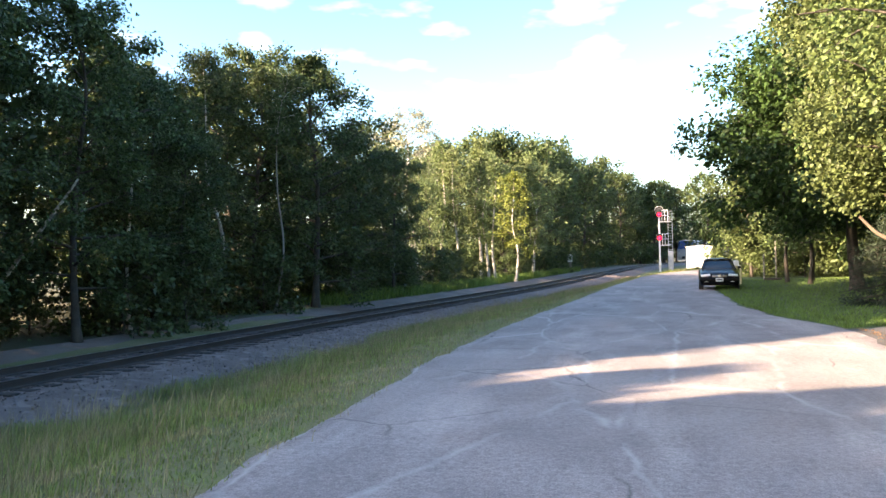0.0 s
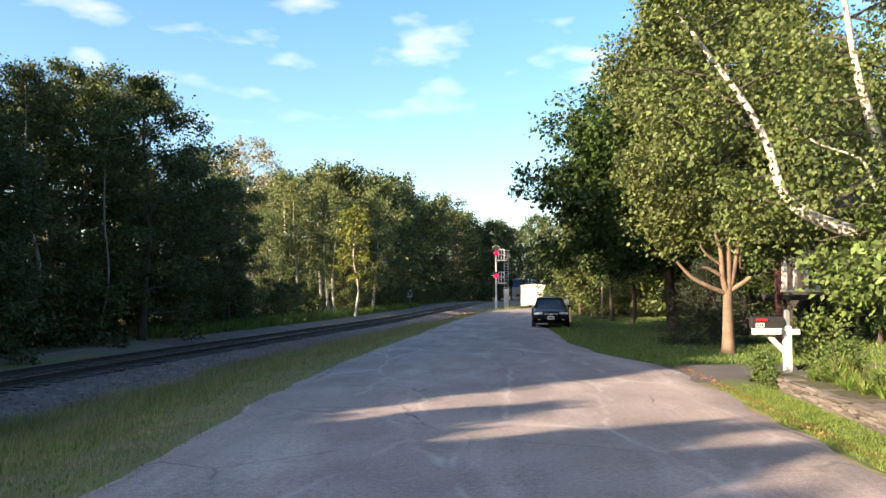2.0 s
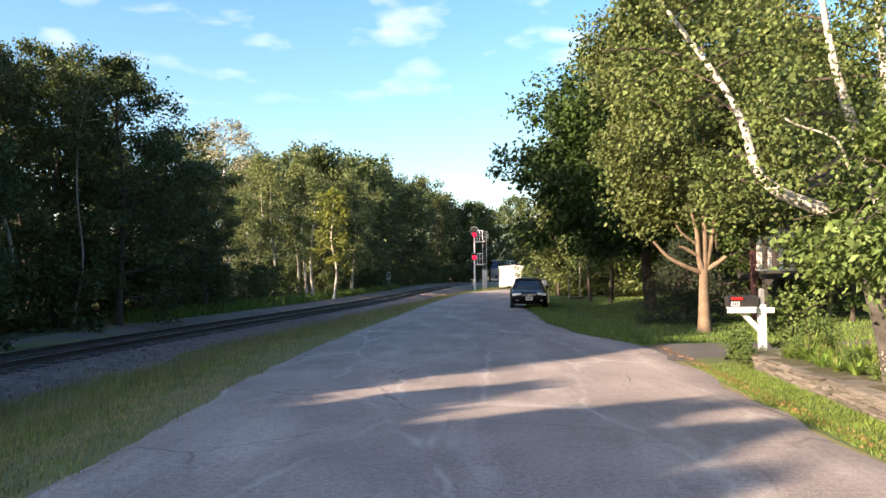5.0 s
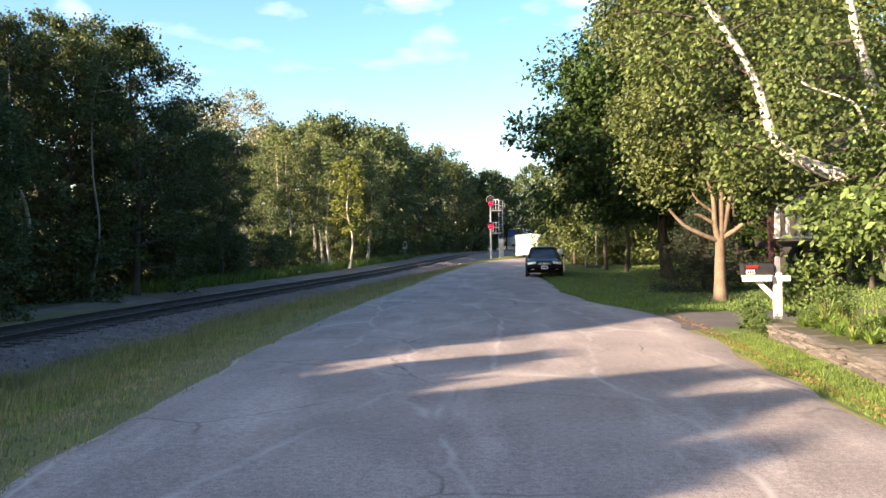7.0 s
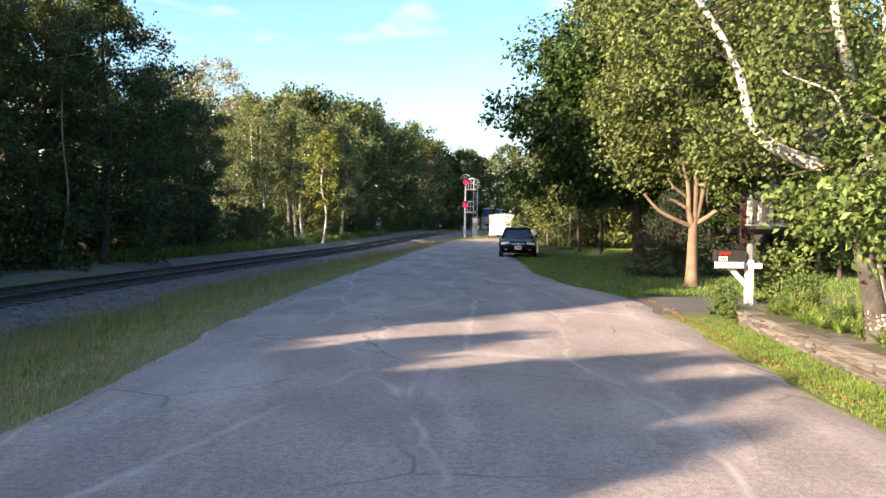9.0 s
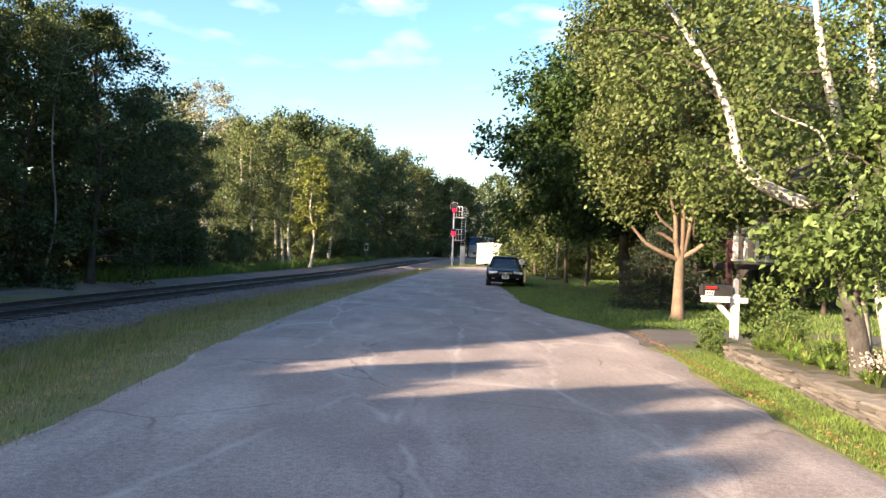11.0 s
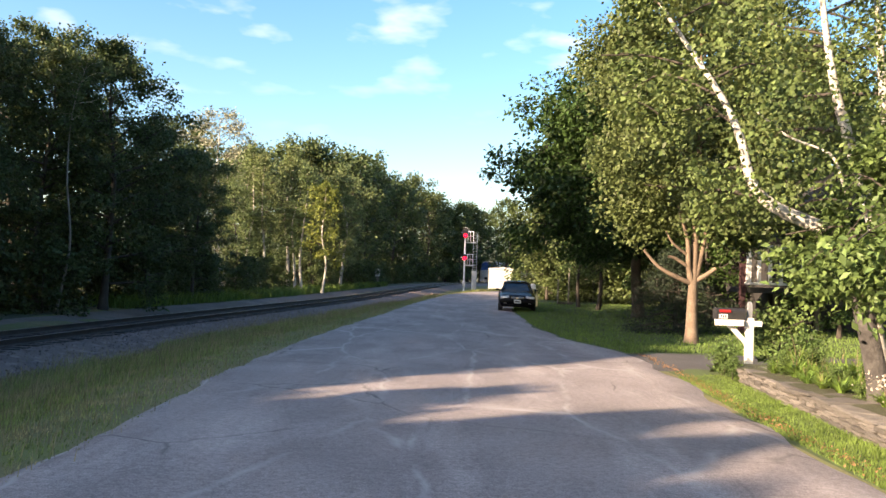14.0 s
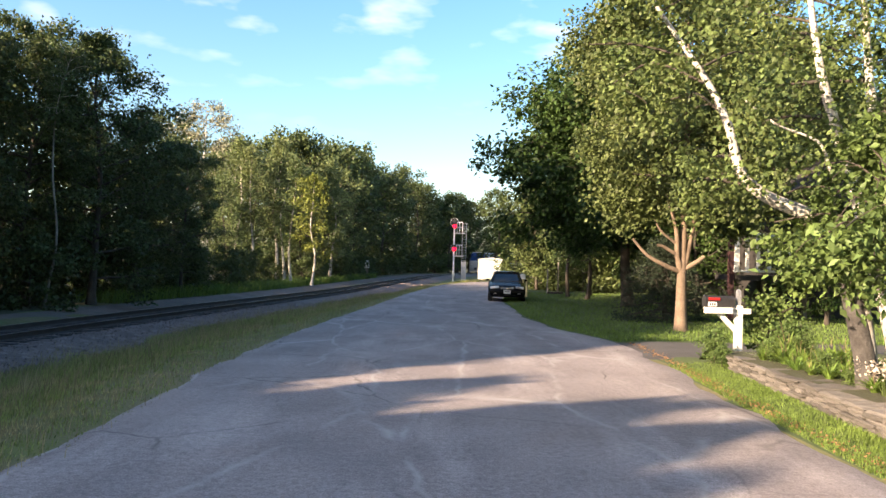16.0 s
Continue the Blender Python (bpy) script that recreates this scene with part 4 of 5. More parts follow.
for course, (h0, h1) in enumerate(((-0.03, 0.015), (0.015, 0.06), (0.06, 0.105), (0.105, 0.15), (0.15, 0.195), (0.195, 0.245))):
    y = 2.2 + rng.uniform(0, 0.2)
    while y < 13.2:
        ln = rng.uniform(0.16, 0.5) if course < 5 else rng.uniform(0.35, 0.75)
        th = (h1 - h0) * rng.uniform(0.85, 1.12)
        for row in (0,):
            ob = new("stone", stone_shapes[rng.integers(7)])
            ob.parent = wall
            x = wall_x(y + ln / 2) + (0.13 if course < 5 else 0.24) + rng.normal() * 0.015
            ob.matrix_basis = pose(x, y + ln / 2, (h0 + h1) / 2 + 0.02, rng.normal() * 1.5, rng.normal() * 2, rng.normal() * 3 - 2) @ Matrix.Diagonal((0.30 if course < 5 else 0.56, ln * 1.03, th * 1.08, 1))
        y += ln
bm = bmesh.new()
for y in np.arange(2.4, 13.0, 0.7):
    box(bm, (0.28, 0.75, 0.22), (wall_x(y) + 0.26, y, 0.10), 0, (0, 0, -2))
part("core", bm, "stone", wall, "dark rubble core")


# ---- strap-leaved plants, low shrubs, flowers in the bed ----
def straps(n, seed, length, width, spread=0.6):
    """A tuft of long arching leaves."""
    rg = np.random.default_rng(seed)
    v, f = [], []
    for i in range(n):
        a, L = rg.uniform(0, 2 * math.pi), length * rg.uniform(0.6, 1.15)
        o = np.array([math.cos(a), math.sin(a), 0])
        s = np.array([-o[1], o[0], 0]) * width / 2
        bend = rg.uniform(0.25, 1.0) * spread
        p0 = o * rg.uniform(0, 0.06)
        b = len(v)
        for k, w in enumerate((0.8, 1.0, 0.85, 0.5)):
            t = k / 4
            c = p0 + o * L * bend * t ** 1.6 * 1.3 + np.array([0, 0, L * (t * 1.15 - bend * 0.75 * t * t)])
            v += [c - s * w, c + s * w]
        v.append(p0 + o * L * bend * 1.3 + np.array([0, 0, L * (1.15 - bend * 0.85)]))
        for k in range(3):
            f += [(b + 2 * k, b + 2 * k + 1, b + 2 * k + 3), (b + 2 * k, b + 2 * k + 3, b + 2 * k + 2)]
        f.append((b + 6, b + 7, b + 8))
    return np.array(v), np.array(f)


def lily(place, seed, size):
    top = thing("daylily", place, "clump of arching green daylily leaves", "daylily", "daylilies along the wall")
    link("foliage", from_arrays("foliage", *straps(90, seed, size, 0.034, 0.95)), "leaf_lily", top)
    v, f = straps(3, seed + 1, size * 1.25, 0.012, 0.25)
    link("seed_stalk", from_arrays("seed_stalk", v, f), "seed", top, "dry brown seed stalks")["kind"] = "stuff"
    return top


L1, L2 = lily((5.35, 12.6, BED), 71, 0.52), lily((5.5, 11.4, BED), 73, 0.46)
for k, (x, y, s) in enumerate([(5.1, 12.1, 1.0), (5.7, 12.3, 0.9), (5.2, 11.2, 0.8), (5.75, 11.0, 0.95), (5.0, 10.5, 0.75), (5.5, 10.3, 0.8), (5.25, 9.0, 0.8), (5.15, 8.3, 0.9), (5.5, 8.0, 1.0), (5.1, 7.3, 0.9), (5.6, 7.0, 1.0), (6.1, 11.7, 0.9), (6.3, 10.9, 0.9), (5.9, 9.9, 0.8), (5.2, 6.3, 0.9), (5.25, 11.75, 0.9), (5.15, 12.85, 0.8), (5.45, 13.1, 0.8), (5.05, 11.7, 0.75), (4.95, 10.9, 0.7), (5.6, 11.9, 1.0), (5.3, 10.7, 0.8), (6.2, 12.5, 1.0), (6.7, 11.8, 1.0), (5.0, 9.4, 0.7), (4.98, 12.6, 0.75), (4.93, 11.3, 0.7), (5.35, 12.2, 0.95), (5.7, 11.5, 1.0), (5.5, 10.9, 0.9), (6.0, 12.0, 1.0), (5.15, 10.2, 0.75)]):
    copy_thing((L1, L2)[k % 2], spot(x, y, BED, s * 0.85, k * 50, s * 0.72))
Q1 = tree("bed_shrub", 75, 0.82, 0.48, 0.05, 1700, 0.085, "leaf_apple", "bark", 0.02, "leafy green shrub beside the mailbox post", "shrub", shape="oval", limbs=16, clump=0.28, width=0.7, place=(5.82, 14.5, BED), group="bed shrubs")
for x, y, s in ((4.74, 14.25, 0.5), (4.66, 13.9, 0.38), (5.85, 13.7, 0.72), (4.6, 13.35, 0.3)):
    copy_thing(Q1, spot(x, y, 0.1, s, x * 90))


def flower_tuft(place, seed):
    top = thing("flower_tuft", place, "tuft of small faded white flowers", "flowers", "flowers by the birch")
    rg = np.random.default_rng(seed)
    link("stem", from_arrays("stem", *straps(26, seed, 0.32, 0.012, 0.5)), "leaf_apple", top)
    p = rg.normal(size=(240, 3)) * [0.14, 0.14, 0.05] + [0, 0, 0.33]
    link("blossom", from_arrays("blossom", *leaves(rg, p, 0.04, 0.9, 0)), "petal", top)
    return top


for k, (x, y, s) in enumerate([(5.1, 12.4, 0.3), (5.2, 11.0, 0.32), (5.35, 10.1, 0.3), (5.6, 12.7, 0.42), (5.9, 11.2, 0.3), (6.2, 10.3, 0.3), (5.75, 9.5, 0.34), (5.4, 11.55, 0.3), (5.05, 9.95, 0.26), (6.6, 11.3, 0.3), (6.9, 12.3, 0.35), (5.15, 7.7, 0.32), (5.6, 7.5, 0.3), (6.4, 9.6, 0.3), (5.2, 13.0, 0.3)]):
    copy_thing(Q1, spot(x, y, BED - 0.01, s, k * 63))
T1 = flower_tuft((4.98, 9.15, BED), 81)
for x, y, s in ((5.25, 8.9, 1.1), (5.05, 8.6, 0.9), (5.4, 8.5, 1.1)):
    copy_thing(T1, spot(x, y, BED, s, x * 70))

# ---- mailbox ----
mb = thing("mailbox", (5.16, 14.2, BED - 0.05), "black mailbox with a red flag on a white wooden post", "mailbox", turn=4)
part("post", boxm((0.115, 0.115, 0.84), (0, 0, 0.42), 0.006), "white_paint", mb)
part("post_top", loft([[(x * w, y * w, z) for x, y in ((-1, -1), (1, -1), (1, 1), (-1, 1))] for z, w in ((0.838, 0.036), (1.08, 0.034), (1.11, 0.026), (1.125, 0.008))]), "galvanised", mb, "weathered grey upper post")
part("arm", boxm((0.80, 0.10, 0.09), (-0.20, -0.02, 0.745), 0.005), "white_paint", mb)
part("shelf", boxm((0.46, 0.20, 0.03), (-0.36, -0.02, 0.79), 0.004), "white_paint", mb)
part("side_board", boxm((0.44, 0.025, 0.10), (-0.38, -0.13, 0.755), 0.003), "white_paint", mb)
part("brace", boxm((0.46, 0.07, 0.075), (-0.20, -0.02, 0.55), 0.004, (0, 45, 0)), "white_paint", mb)
arch = [(0.085 * math.cos(a), 0.085 * math.sin(a) + 0.11) for a in np.linspace(0, math.pi, 11)]
prof = [(-0.085, 0.0)] + [(0.085, 0.0)] + arch
body = part("box", loft([[(x, p, 0.81 + q) for p, q in prof] for x in (-0.60, -0.10)]), "black_steel", mb, smooth=False)
part("door", loft([[(x, p * 1.04, 0.808 + q * 1.03) for p, q in prof] for x in (-0.615, -0.598)]), "black_steel", body)
part("latch", boxm((0.03, 0.03, 0.025), (-0.62, 0, 1.0), 0.004), "chrome", body)
part("flag", boxm((0.20, 0.008, 0.045), (-0.47, -0.098, 0.95), 0.003), "red_paint", body, "red signal flag")
part("number_plate", boxm((0.15, 0.006, 0.075), (-0.50, -0.092, 0.86), 0.002), "plate", body, "small white plate")
for k in range(3):
    part("plate_bar", boxm((0.022, 0.003, 0.045), (-0.54 + k * 0.04, -0.097, 0.86), 0), "black_steel", body, "dark bar")

# ---- house porch behind the leaves ----
house = thing("house", (0, 0, 0), "dark house behind the trees with a white porch railing", "house")
part("wall", boxm((9.0, 6.5, 3.6), (15.2, 31.0, 1.9), 0.02), "siding", house)
part("roof", loft([[(10.3, y, 3.7), (20.1, y, 3.7), (15.2, y, 6.3)] for y in (27.2, 34.8)]), "shingle", house)
part("porch_floor", boxm((3.2, 2.0, 0.18), (10.95, 27.0, 1.45), 0.01), "siding", house)
part("top_rail", boxm((2.6, 0.10, 0.09), (10.55, 26.0, 2.84), 0.01), "white_paint", house)
part("bottom_rail", boxm((2.6, 0.08, 0.07), (10.55, 26.0, 1.66), 0.01), "white_paint", house)
for x in (9.37, 9.70, 10.05, 10.4, 10.75, 11.1, 11.45, 11.8):
    part("baluster", boxm((0.15 if x < 9.4 else 0.10, 0.09, 1.24), (x, 26.0, 2.24), 0.006), "white_paint", house)
part("support_post", boxm((0.17, 0.17, 3.0), (9.22, 26.1, 1.5), 0.01), "maroon", house, "dark red painted post")
for x in (10.9, 12.3):
    part("support_post", boxm((0.14, 0.14, 1.5), (x, 27.7, 0.75), 0.01), "wood_grey", house)

# ---- car ----
car = thing("car", (3.10, 39.6, 0.0), "parked black sedan facing up the road", "car", turn=-3)


def car_ring(y, half, z0, z1, tuck=0.06, crown=0.0):
    pts = [(-half + tuck, z0), (-half, z0 + 0.12), (-half, z1 - 0.16), (-half + 0.05, z1 - 0.05), (-half * 0.7, z1 + crown * 0.7), (0, z1 + crown)]
    return [(x, y, z) for x, z in pts] + [(-x, y, z) for x, z in pts[-2::-1]]


part("body", loft([car_ring(-2.24, 0.60, 0.30, 0.58), car_ring(-2.20, 0.74, 0.22, 0.66), car_ring(-2.05, 0.82, 0.20, 0.72, crown=0.02), car_ring(-1.6, 0.85, 0.20, 0.79, crown=0.04), car_ring(-1.0, 0.86, 0.20, 0.88, crown=0.04),
                   car_ring(0, 0.86, 0.20, 0.92, crown=0.02), car_ring(1.2, 0.86, 0.20, 0.94, crown=0.02), car_ring(1.9, 0.84, 0.22, 0.93, crown=0.02), car_ring(2.2, 0.76, 0.28, 0.86)]), "car_paint", car, smooth=True)


def cabin_ring(y, half_lo, half_hi, z0, z1):
    return [(-half_lo, y, z0), (-half_hi, y, z1 - 0.06), (-half_hi + 0.1, y, z1), (half_hi - 0.1, y, z1), (half_hi, y, z1 - 0.06), (half_lo, y, z0)]


part("cabin_glass", loft([cabin_ring(-0.95, 0.72, 0.70, 0.88, 0.93), cabin_ring(-0.15, 0.76, 0.55, 0.88, 1.34), cabin_ring(0.85, 0.76, 0.55, 0.88, 1.35), cabin_ring(1.6, 0.72, 0.66, 0.9, 0.98)]), "glass", car, "tinted windows")
part("roof", loft([cabin_ring(-0.24, 0.59, 0.55, 1.29, 1.365), cabin_ring(0.0, 0.60, 0.565, 1.30, 1.39), cabin_ring(0.4, 0.605, 0.57, 1.31, 1.40), cabin_ring(0.98, 0.59, 0.55, 1.28, 1.36)]), "car_paint", car)
for s in (-1, 1):
    part("pillar", rodm((s * 0.73, -0.98, 0.90), (s * 0.56, -0.20, 1.34), 0.035, sides=6), "car_paint", car)
    lamp = part("headlight", boxm((0.40, 0.10, 0.105), (s * 0.57, -2.20, 0.655), 0.03, (0, s * 6, s * 12)), "lamp_glass", car, "clear headlight")
    part("fog_light", boxm((0.14, 0.05, 0.07), (s * 0.55, -2.235, 0.40), 0.015), "lamp_glass", car)
    mirror = part("mirror", boxm((0.15, 0.09, 0.10), (s * 0.91, -0.72, 0.97), 0.035), "car_paint", car)
    for y in (-1.38, 1.32):
        wheel = part("wheel", rodm((s * 0.66, y, 0.31), (s * 0.865, y, 0.31), 0.31, sides=24), "rubber", car)
        part("rim", rodm((s * 0.80, y, 0.31), (s * 0.872, y, 0.31), 0.20, 0.18, sides=16), "rim", wheel)
part("bumper", boxm((1.62, 0.14, 0.16), (0, -2.20, 0.46), 0.04), "car_paint", car)
grille = part("grille", boxm((0.62, 0.05, 0.10), (0, -2.235, 0.62), 0.012), "black_steel", car)
part("grille_badge", rodm((0, -2.26, 0.62), (0, -2.275, 0.62), 0.05), "chrome", grille, "chrome badge")
for z in (0.60, 0.63, 0.66):
    part("grille_bar", boxm((0.60, 0.02, 0.014), (0, -2.262, z), 0.004), "chrome", grille, "chrome grille bar")
part("air_intake", boxm((0.9, 0.04, 0.10), (0, -2.215, 0.33), 0.01), "rubber", car)
plate = part("number_plate", boxm((0.31, 0.015, 0.16), (0, -2.285, 0.46), 0.004), "plate", car, "white number plate")
part("plate_bar", boxm((0.22, 0.004, 0.05), (0, -2.294, 0.46), 0), "black_steel", plate, "dark bar")

# ---- railway signal ----
SX, SY, SZ = 1.15, 86.0, gz(1.15, 86)
sig = thing("railway_signal", (SX, SY, SZ), "white railway signal mast with two red lights and a ladder", "railway signal")
mast = part("mast", rodm((0, 0, 0), (0, 0, 6.75), 0.095, 0.085, 16), "steel_white", sig)
part("mast_base", boxm((0.45, 0.45, 0.35), (0, 0, 0.17), 0.03), "galvanised", sig)
part("junction_box", boxm((0.30, 0.24, 0.55), (0.0, -0.16, 1.0), 0.02), "galvanised", sig)
for z, high in ((6.15, True), (3.75, False)):
    head = part("signal_head", boxm((0.42, 0.24, 0.85 if high else 0.55), (0, -0.22, z + (0.2 if high else 0.05)), 0.05), "black_steel", sig, "black lamp housing")
    part("backplate", rodm((0, -0.10, z + (0.42 if high else 0.12)), (0, -0.13, z + (0.42 if high else 0.12)), 0.42 if high else 0.34, sides=24), "rubber", head)
    r, zc = (0.42, z + 0.42) if high else (0.34, z + 0.12)
    v, f = tube([(r * math.cos(a), -0.14, zc + r * math.sin(a)) for a in np.linspace(0, 2 * math.pi, 33)], [0.014] * 33, 6)
    link("rim", from_arrays("rim", v, f, True), "steel_white", head, "pale rim")
    lens = part("red_lens", rodm((0, -0.35, z), (0, -0.37, z), 0.185, sides=24), "signal_red", head, "lit red lens")
    bm = bmesh.new()
    v, f = tube([(0, -0.35, z), (0, -0.70, z - 0.02)], [0.19, 0.20], 20)
    hood = part("hood", bm, "black_steel", head)
    hood.data.from_pydata([tuple(q) for q in v], [], [tuple(int(i) for i in q) for q in f if v[q][:, 2].mean() > z - 0.03])
    plat = part("platform", boxm((1.05, 0.7, 0.05), (0.62, 0.1, z - 0.95 + 0.25), 0.01), "steel_white", sig)
    for x in (0.28, 0.55, 0.85):
        part("railing_post", rodm((x, -0.22, z - 0.7), (x, -0.22, z + 0.42), 0.032, sides=8), "steel_white", plat)
    for h in (0.42, -0.1):
        part("railing_bar", rodm((0.25, -0.22, z + h), (0.88, -0.22, z + h), 0.032, sides=8), "steel_white", plat)
    part("bracket", rodm((0, 0, z - 0.75), (1.0, 0, z - 0.75), 0.05, sides=8), "steel_white", plat)
for x in (0.86, 1.28):
    part("ladder_rail", boxm((0.05, 0.06, 6.3), (x, 0.1, 3.3), 0.006), "galvanised", sig)
for k in range(15):
    part("rung", rodm((0.86, 0.1, 2.55 + k * 0.28), (1.28, 0.1, 2.55 + k * 0.28), 0.018, sides=8), "galvanised", sig)
part("ladder_guard", boxm((0.52, 0.06, 2.35), (1.07, 0.04, 1.25), 0.01), "galvanised", sig, "pale sheet-metal ladder guard")

# ---- equipment shed, signs, posts ----
shed = thing("equipment_shed", (5.5, 95.3, gz(5.5, 95.3)), "small windowless cream-white metal equipment shed", "shed", turn=3)
part("wall", boxm((2.55, 2.4, 2.55), (0, 0, 1.32), 0.02), "shed_wall", shed)
part("roof", loft([[(-1.36, y, 2.58), (1.36, y, 2.60), (1.36, y, 2.68), (0.2, y, 2.82), (-1.36, y, 2.66)] for y in (-1.3, 1.3)]), "shed_wall", shed)
part("plinth", boxm((2.6, 2.45, 0.15), (0, 0, 0.05), 0.01), "galvanised", shed)
for x in (-0.64, 0.0, 0.64):
    part("seam", boxm((0.035, 0.02, 2.45), (x, -1.21, 1.32), 0.004), "shed_wall", shed)
part("corner_trim", boxm((0.07, 0.07, 2.55), (-1.26, -1.19, 1.32), 0.008), "shed_wall", shed)
mile = thing("milepost", (-10.0, 108, gz(-10, 108)), "white railway sign plate on a short grey post", "milepost")
part("post", boxm((0.34, 0.16, 1.7), (0, 0, 0.85), 0.01), "wood_grey", mile)
part("sign_plate", boxm((0.62, 0.03, 1.0), (0, -0.10, 1.75), 0.01), "white_paint", mile)
part("sign_bar", boxm((0.24, 0.006, 0.36), (0.02, -0.12, 1.78), 0), "black_steel", mile, "dark bar")
for x, y, h, m_, lab in ((7.1, 50, 2.25, "wood_grey", "tall grey wooden post in the grass"), (6.45, 50, 1.5, "wood_grey", "short grey wooden post in the grass"), (4.55, 44, 0.95, "wood_yellow", "yellowish wooden post beside the parked car")):
    p = thing("post", (x, y, gz(x, y)), lab, "post")
    part("pole", rodm((0, 0, -0.1), (0, 0, h), 0.05, 0.045, 10), m_, p)
    part("cap", rodm((0, 0, h), (0, 0, h + 0.03), 0.055, 0.035, 10), m_, p)
tub = thing("white_box", (4.35, 44.2, gz(4.35, 44.2) + 0.0), "white mailbox on a pale post beyond the car", "mailbox")
part("post", boxm((0.12, 0.12, 0.95), (0, 0, 0.47), 0.008), "wood_yellow", tub)
part("box", loft([[(p * 1.4, y, 0.95 + q * 1.5) for p, q in prof] for y in (-0.30, 0.30)]), "white_paint", tub)
bench = thing("plank", (6.85, 49.5, gz(6.85, 49.5)), "low dark plank lying in the grass", "plank")
part("board", boxm((0.95, 0.22, 0.14), (0, 0, 0.07), 0.01), "tie", bench)


# ---- grass and litter ----
def blades(n, seed, area, height, width, mat_name, name, label, category):
    """Bent three-sided blades; area gives points, height a size for each."""
    rg = np.random.default_rng(seed)
    p = area(rg, n)
    n = len(p)
    h = height(rg, p)[:, None]
    a = rg.uniform(0, 2 * math.pi, n)
    s = np.stack([np.cos(a), np.sin(a), 0 * a], 1) * width * rg.uniform(0.6, 1.3, n)[:, None] / 2
    b = rg.normal(size=(n, 3)) * [1, 1, 0] * 0.28 + [0.10, 0.06, 0]
    mid = p + b * h * 0.35 + [0, 0, 1] * h * 0.6
    tip = p + b * h + [0, 0, 1] * h
    v = np.stack([p - s, p + s, mid + s * 0.7, mid - s * 0.7, tip], 1).reshape(-1, 3)
    i = np.arange(n)[:, None] * 5
    f = np.concatenate([i + [[0, 1, 2]], i + [[0, 2, 3]], i + [[3, 2, 4]]], 1).reshape(-1, 3)
    return tagged(link(name, from_arrays(name, v, f), mat_name), label, category, kind="stuff")


def lay(rg, x, y, dz=-0.01):
    return np.array([(a, b, gz(a, b) + dz) for a, b in zip(x, y)])


def verge(rg, n):
    y = 2.5 + 62 * rg.uniform(0, 1, n) ** 1.7
    l = np.array([road_l(q) for q in y])
    t = np.array([track_x(q) + 2.3 for q in y])
    f = rg.uniform(0, 1, n) ** 0.85
    x = l + 0.14 - (l - t) * f + rg.normal(size=n) * 0.15
    keep = np.array([noise.noise((a * 0.8, b * 0.5, 9)) for a, b in zip(x, y)]) > -0.18 - 0.5 * (1 - f) + 0.40 * np.clip((f - 0.78) * 3.5, 0, 1)
    return lay(rg, x[keep], y[keep])


def verge_h(rg, p):
    f = np.array([(road_l(b) - a) / max(1.0, road_l(b) - track_x(b) - 2.9) for a, b, _ in p])
    tall = np.clip((f - 0.12) * 2.2, 0, 1) * np.clip((1.2 - f) * 3, 0.35, 1)
    patch = np.array([0.5 + 0.9 * noise.noise((a * 0.45, b * 0.4, 5)) for a, b, _ in p]).clip(0.1, 1.2)
    return (0.05 + 0.40 * tall * patch) * rg.uniform(0.5, 1.25, len(p))


blades(185000, 201, verge, verge_h, 0.012, "blade", "verge_grass", "tall green and straw grass on the verge", "grass")
blades(13000, 202, verge, lambda rg, p: verge_h(rg, p) * 1.6 + 0.12, 0.009, "seed", "seed_stalks", "dry seeding grass stalks on the verge", "grass")


def strip_r(rg, n):
    y = 2.0 + 12.2 * rg.uniform(0, 1, n) ** 1.2
    r = np.array([road_r(q) for q in y])
    w = np.array([wall_x(q) if q < 13.3 else 5.0 for q in y])
    return lay(rg, r - 0.08 + (w - r + 0.12) * rg.uniform(0, 1, n), y)


blades(40000, 203, strip_r, lambda rg, p: rg.uniform(0.02, 0.065, len(p)), 0.007, "blade_lawn", "strip_grass", "short green grass strip beside the stone wall", "grass")


def lawn(rg, n):
    y = 18.5 + 33 * rg.uniform(0, 1, n) ** 1.5
    r = np.array([road_r(q) for q in y])
    return lay(rg, r + 12 * rg.uniform(0, 1, n) ** 1.4, y)


blades(46000, 204, lawn, lambda rg, p: rg.uniform(0.04, 0.11, len(p)), 0.018, "blade_lawn", "lawn_grass", "mown green lawn grass", "grass")


def wood_edge(rg, n):
    y = 38 + 72 * rg.uniform(0, 1, n)
    return lay(rg, np.array([track_x(q) for q in y]) - 5.3 - 4.5 * rg.uniform(0, 1, n) ** 1.3, y)


blades(26000, 205, wood_edge, lambda rg, p: rg.uniform(0.15, 0.75, len(p)), 0.035, "blade_lawn", "edge_grass", "rough tall grass at the wood's edge", "grass")


def far_patch(rg, n):
    y = 78 + 20 * rg.uniform(0, 1, n)
    return lay(rg, np.array([road_l(q) for q in y]) - 4.5 * rg.uniform(0, 1, n), y)


blades(6000, 206, far_patch, lambda rg, p: rg.uniform(0.1, 0.35, len(p)), 0.03, "blade", "signal_grass", "straw and green grass round the signal mast", "grass")
rg = np.random.default_rng(207)
y = 2 + 16 * rg.uniform(0, 1, 2000)
x = np.array([road_r(q) for q in y]) + rg.normal(size=2000) * 0.075 + 0.03
v, f = leaves(rg, np.stack([x, y, np.array([max(gz(a, b), -0.002) for a, b in zip(x, y)]) + 0.012], 1), 0.025, 0.7, -0.2)
v[:, 2] = np.maximum(v[:, 2], 0.006)
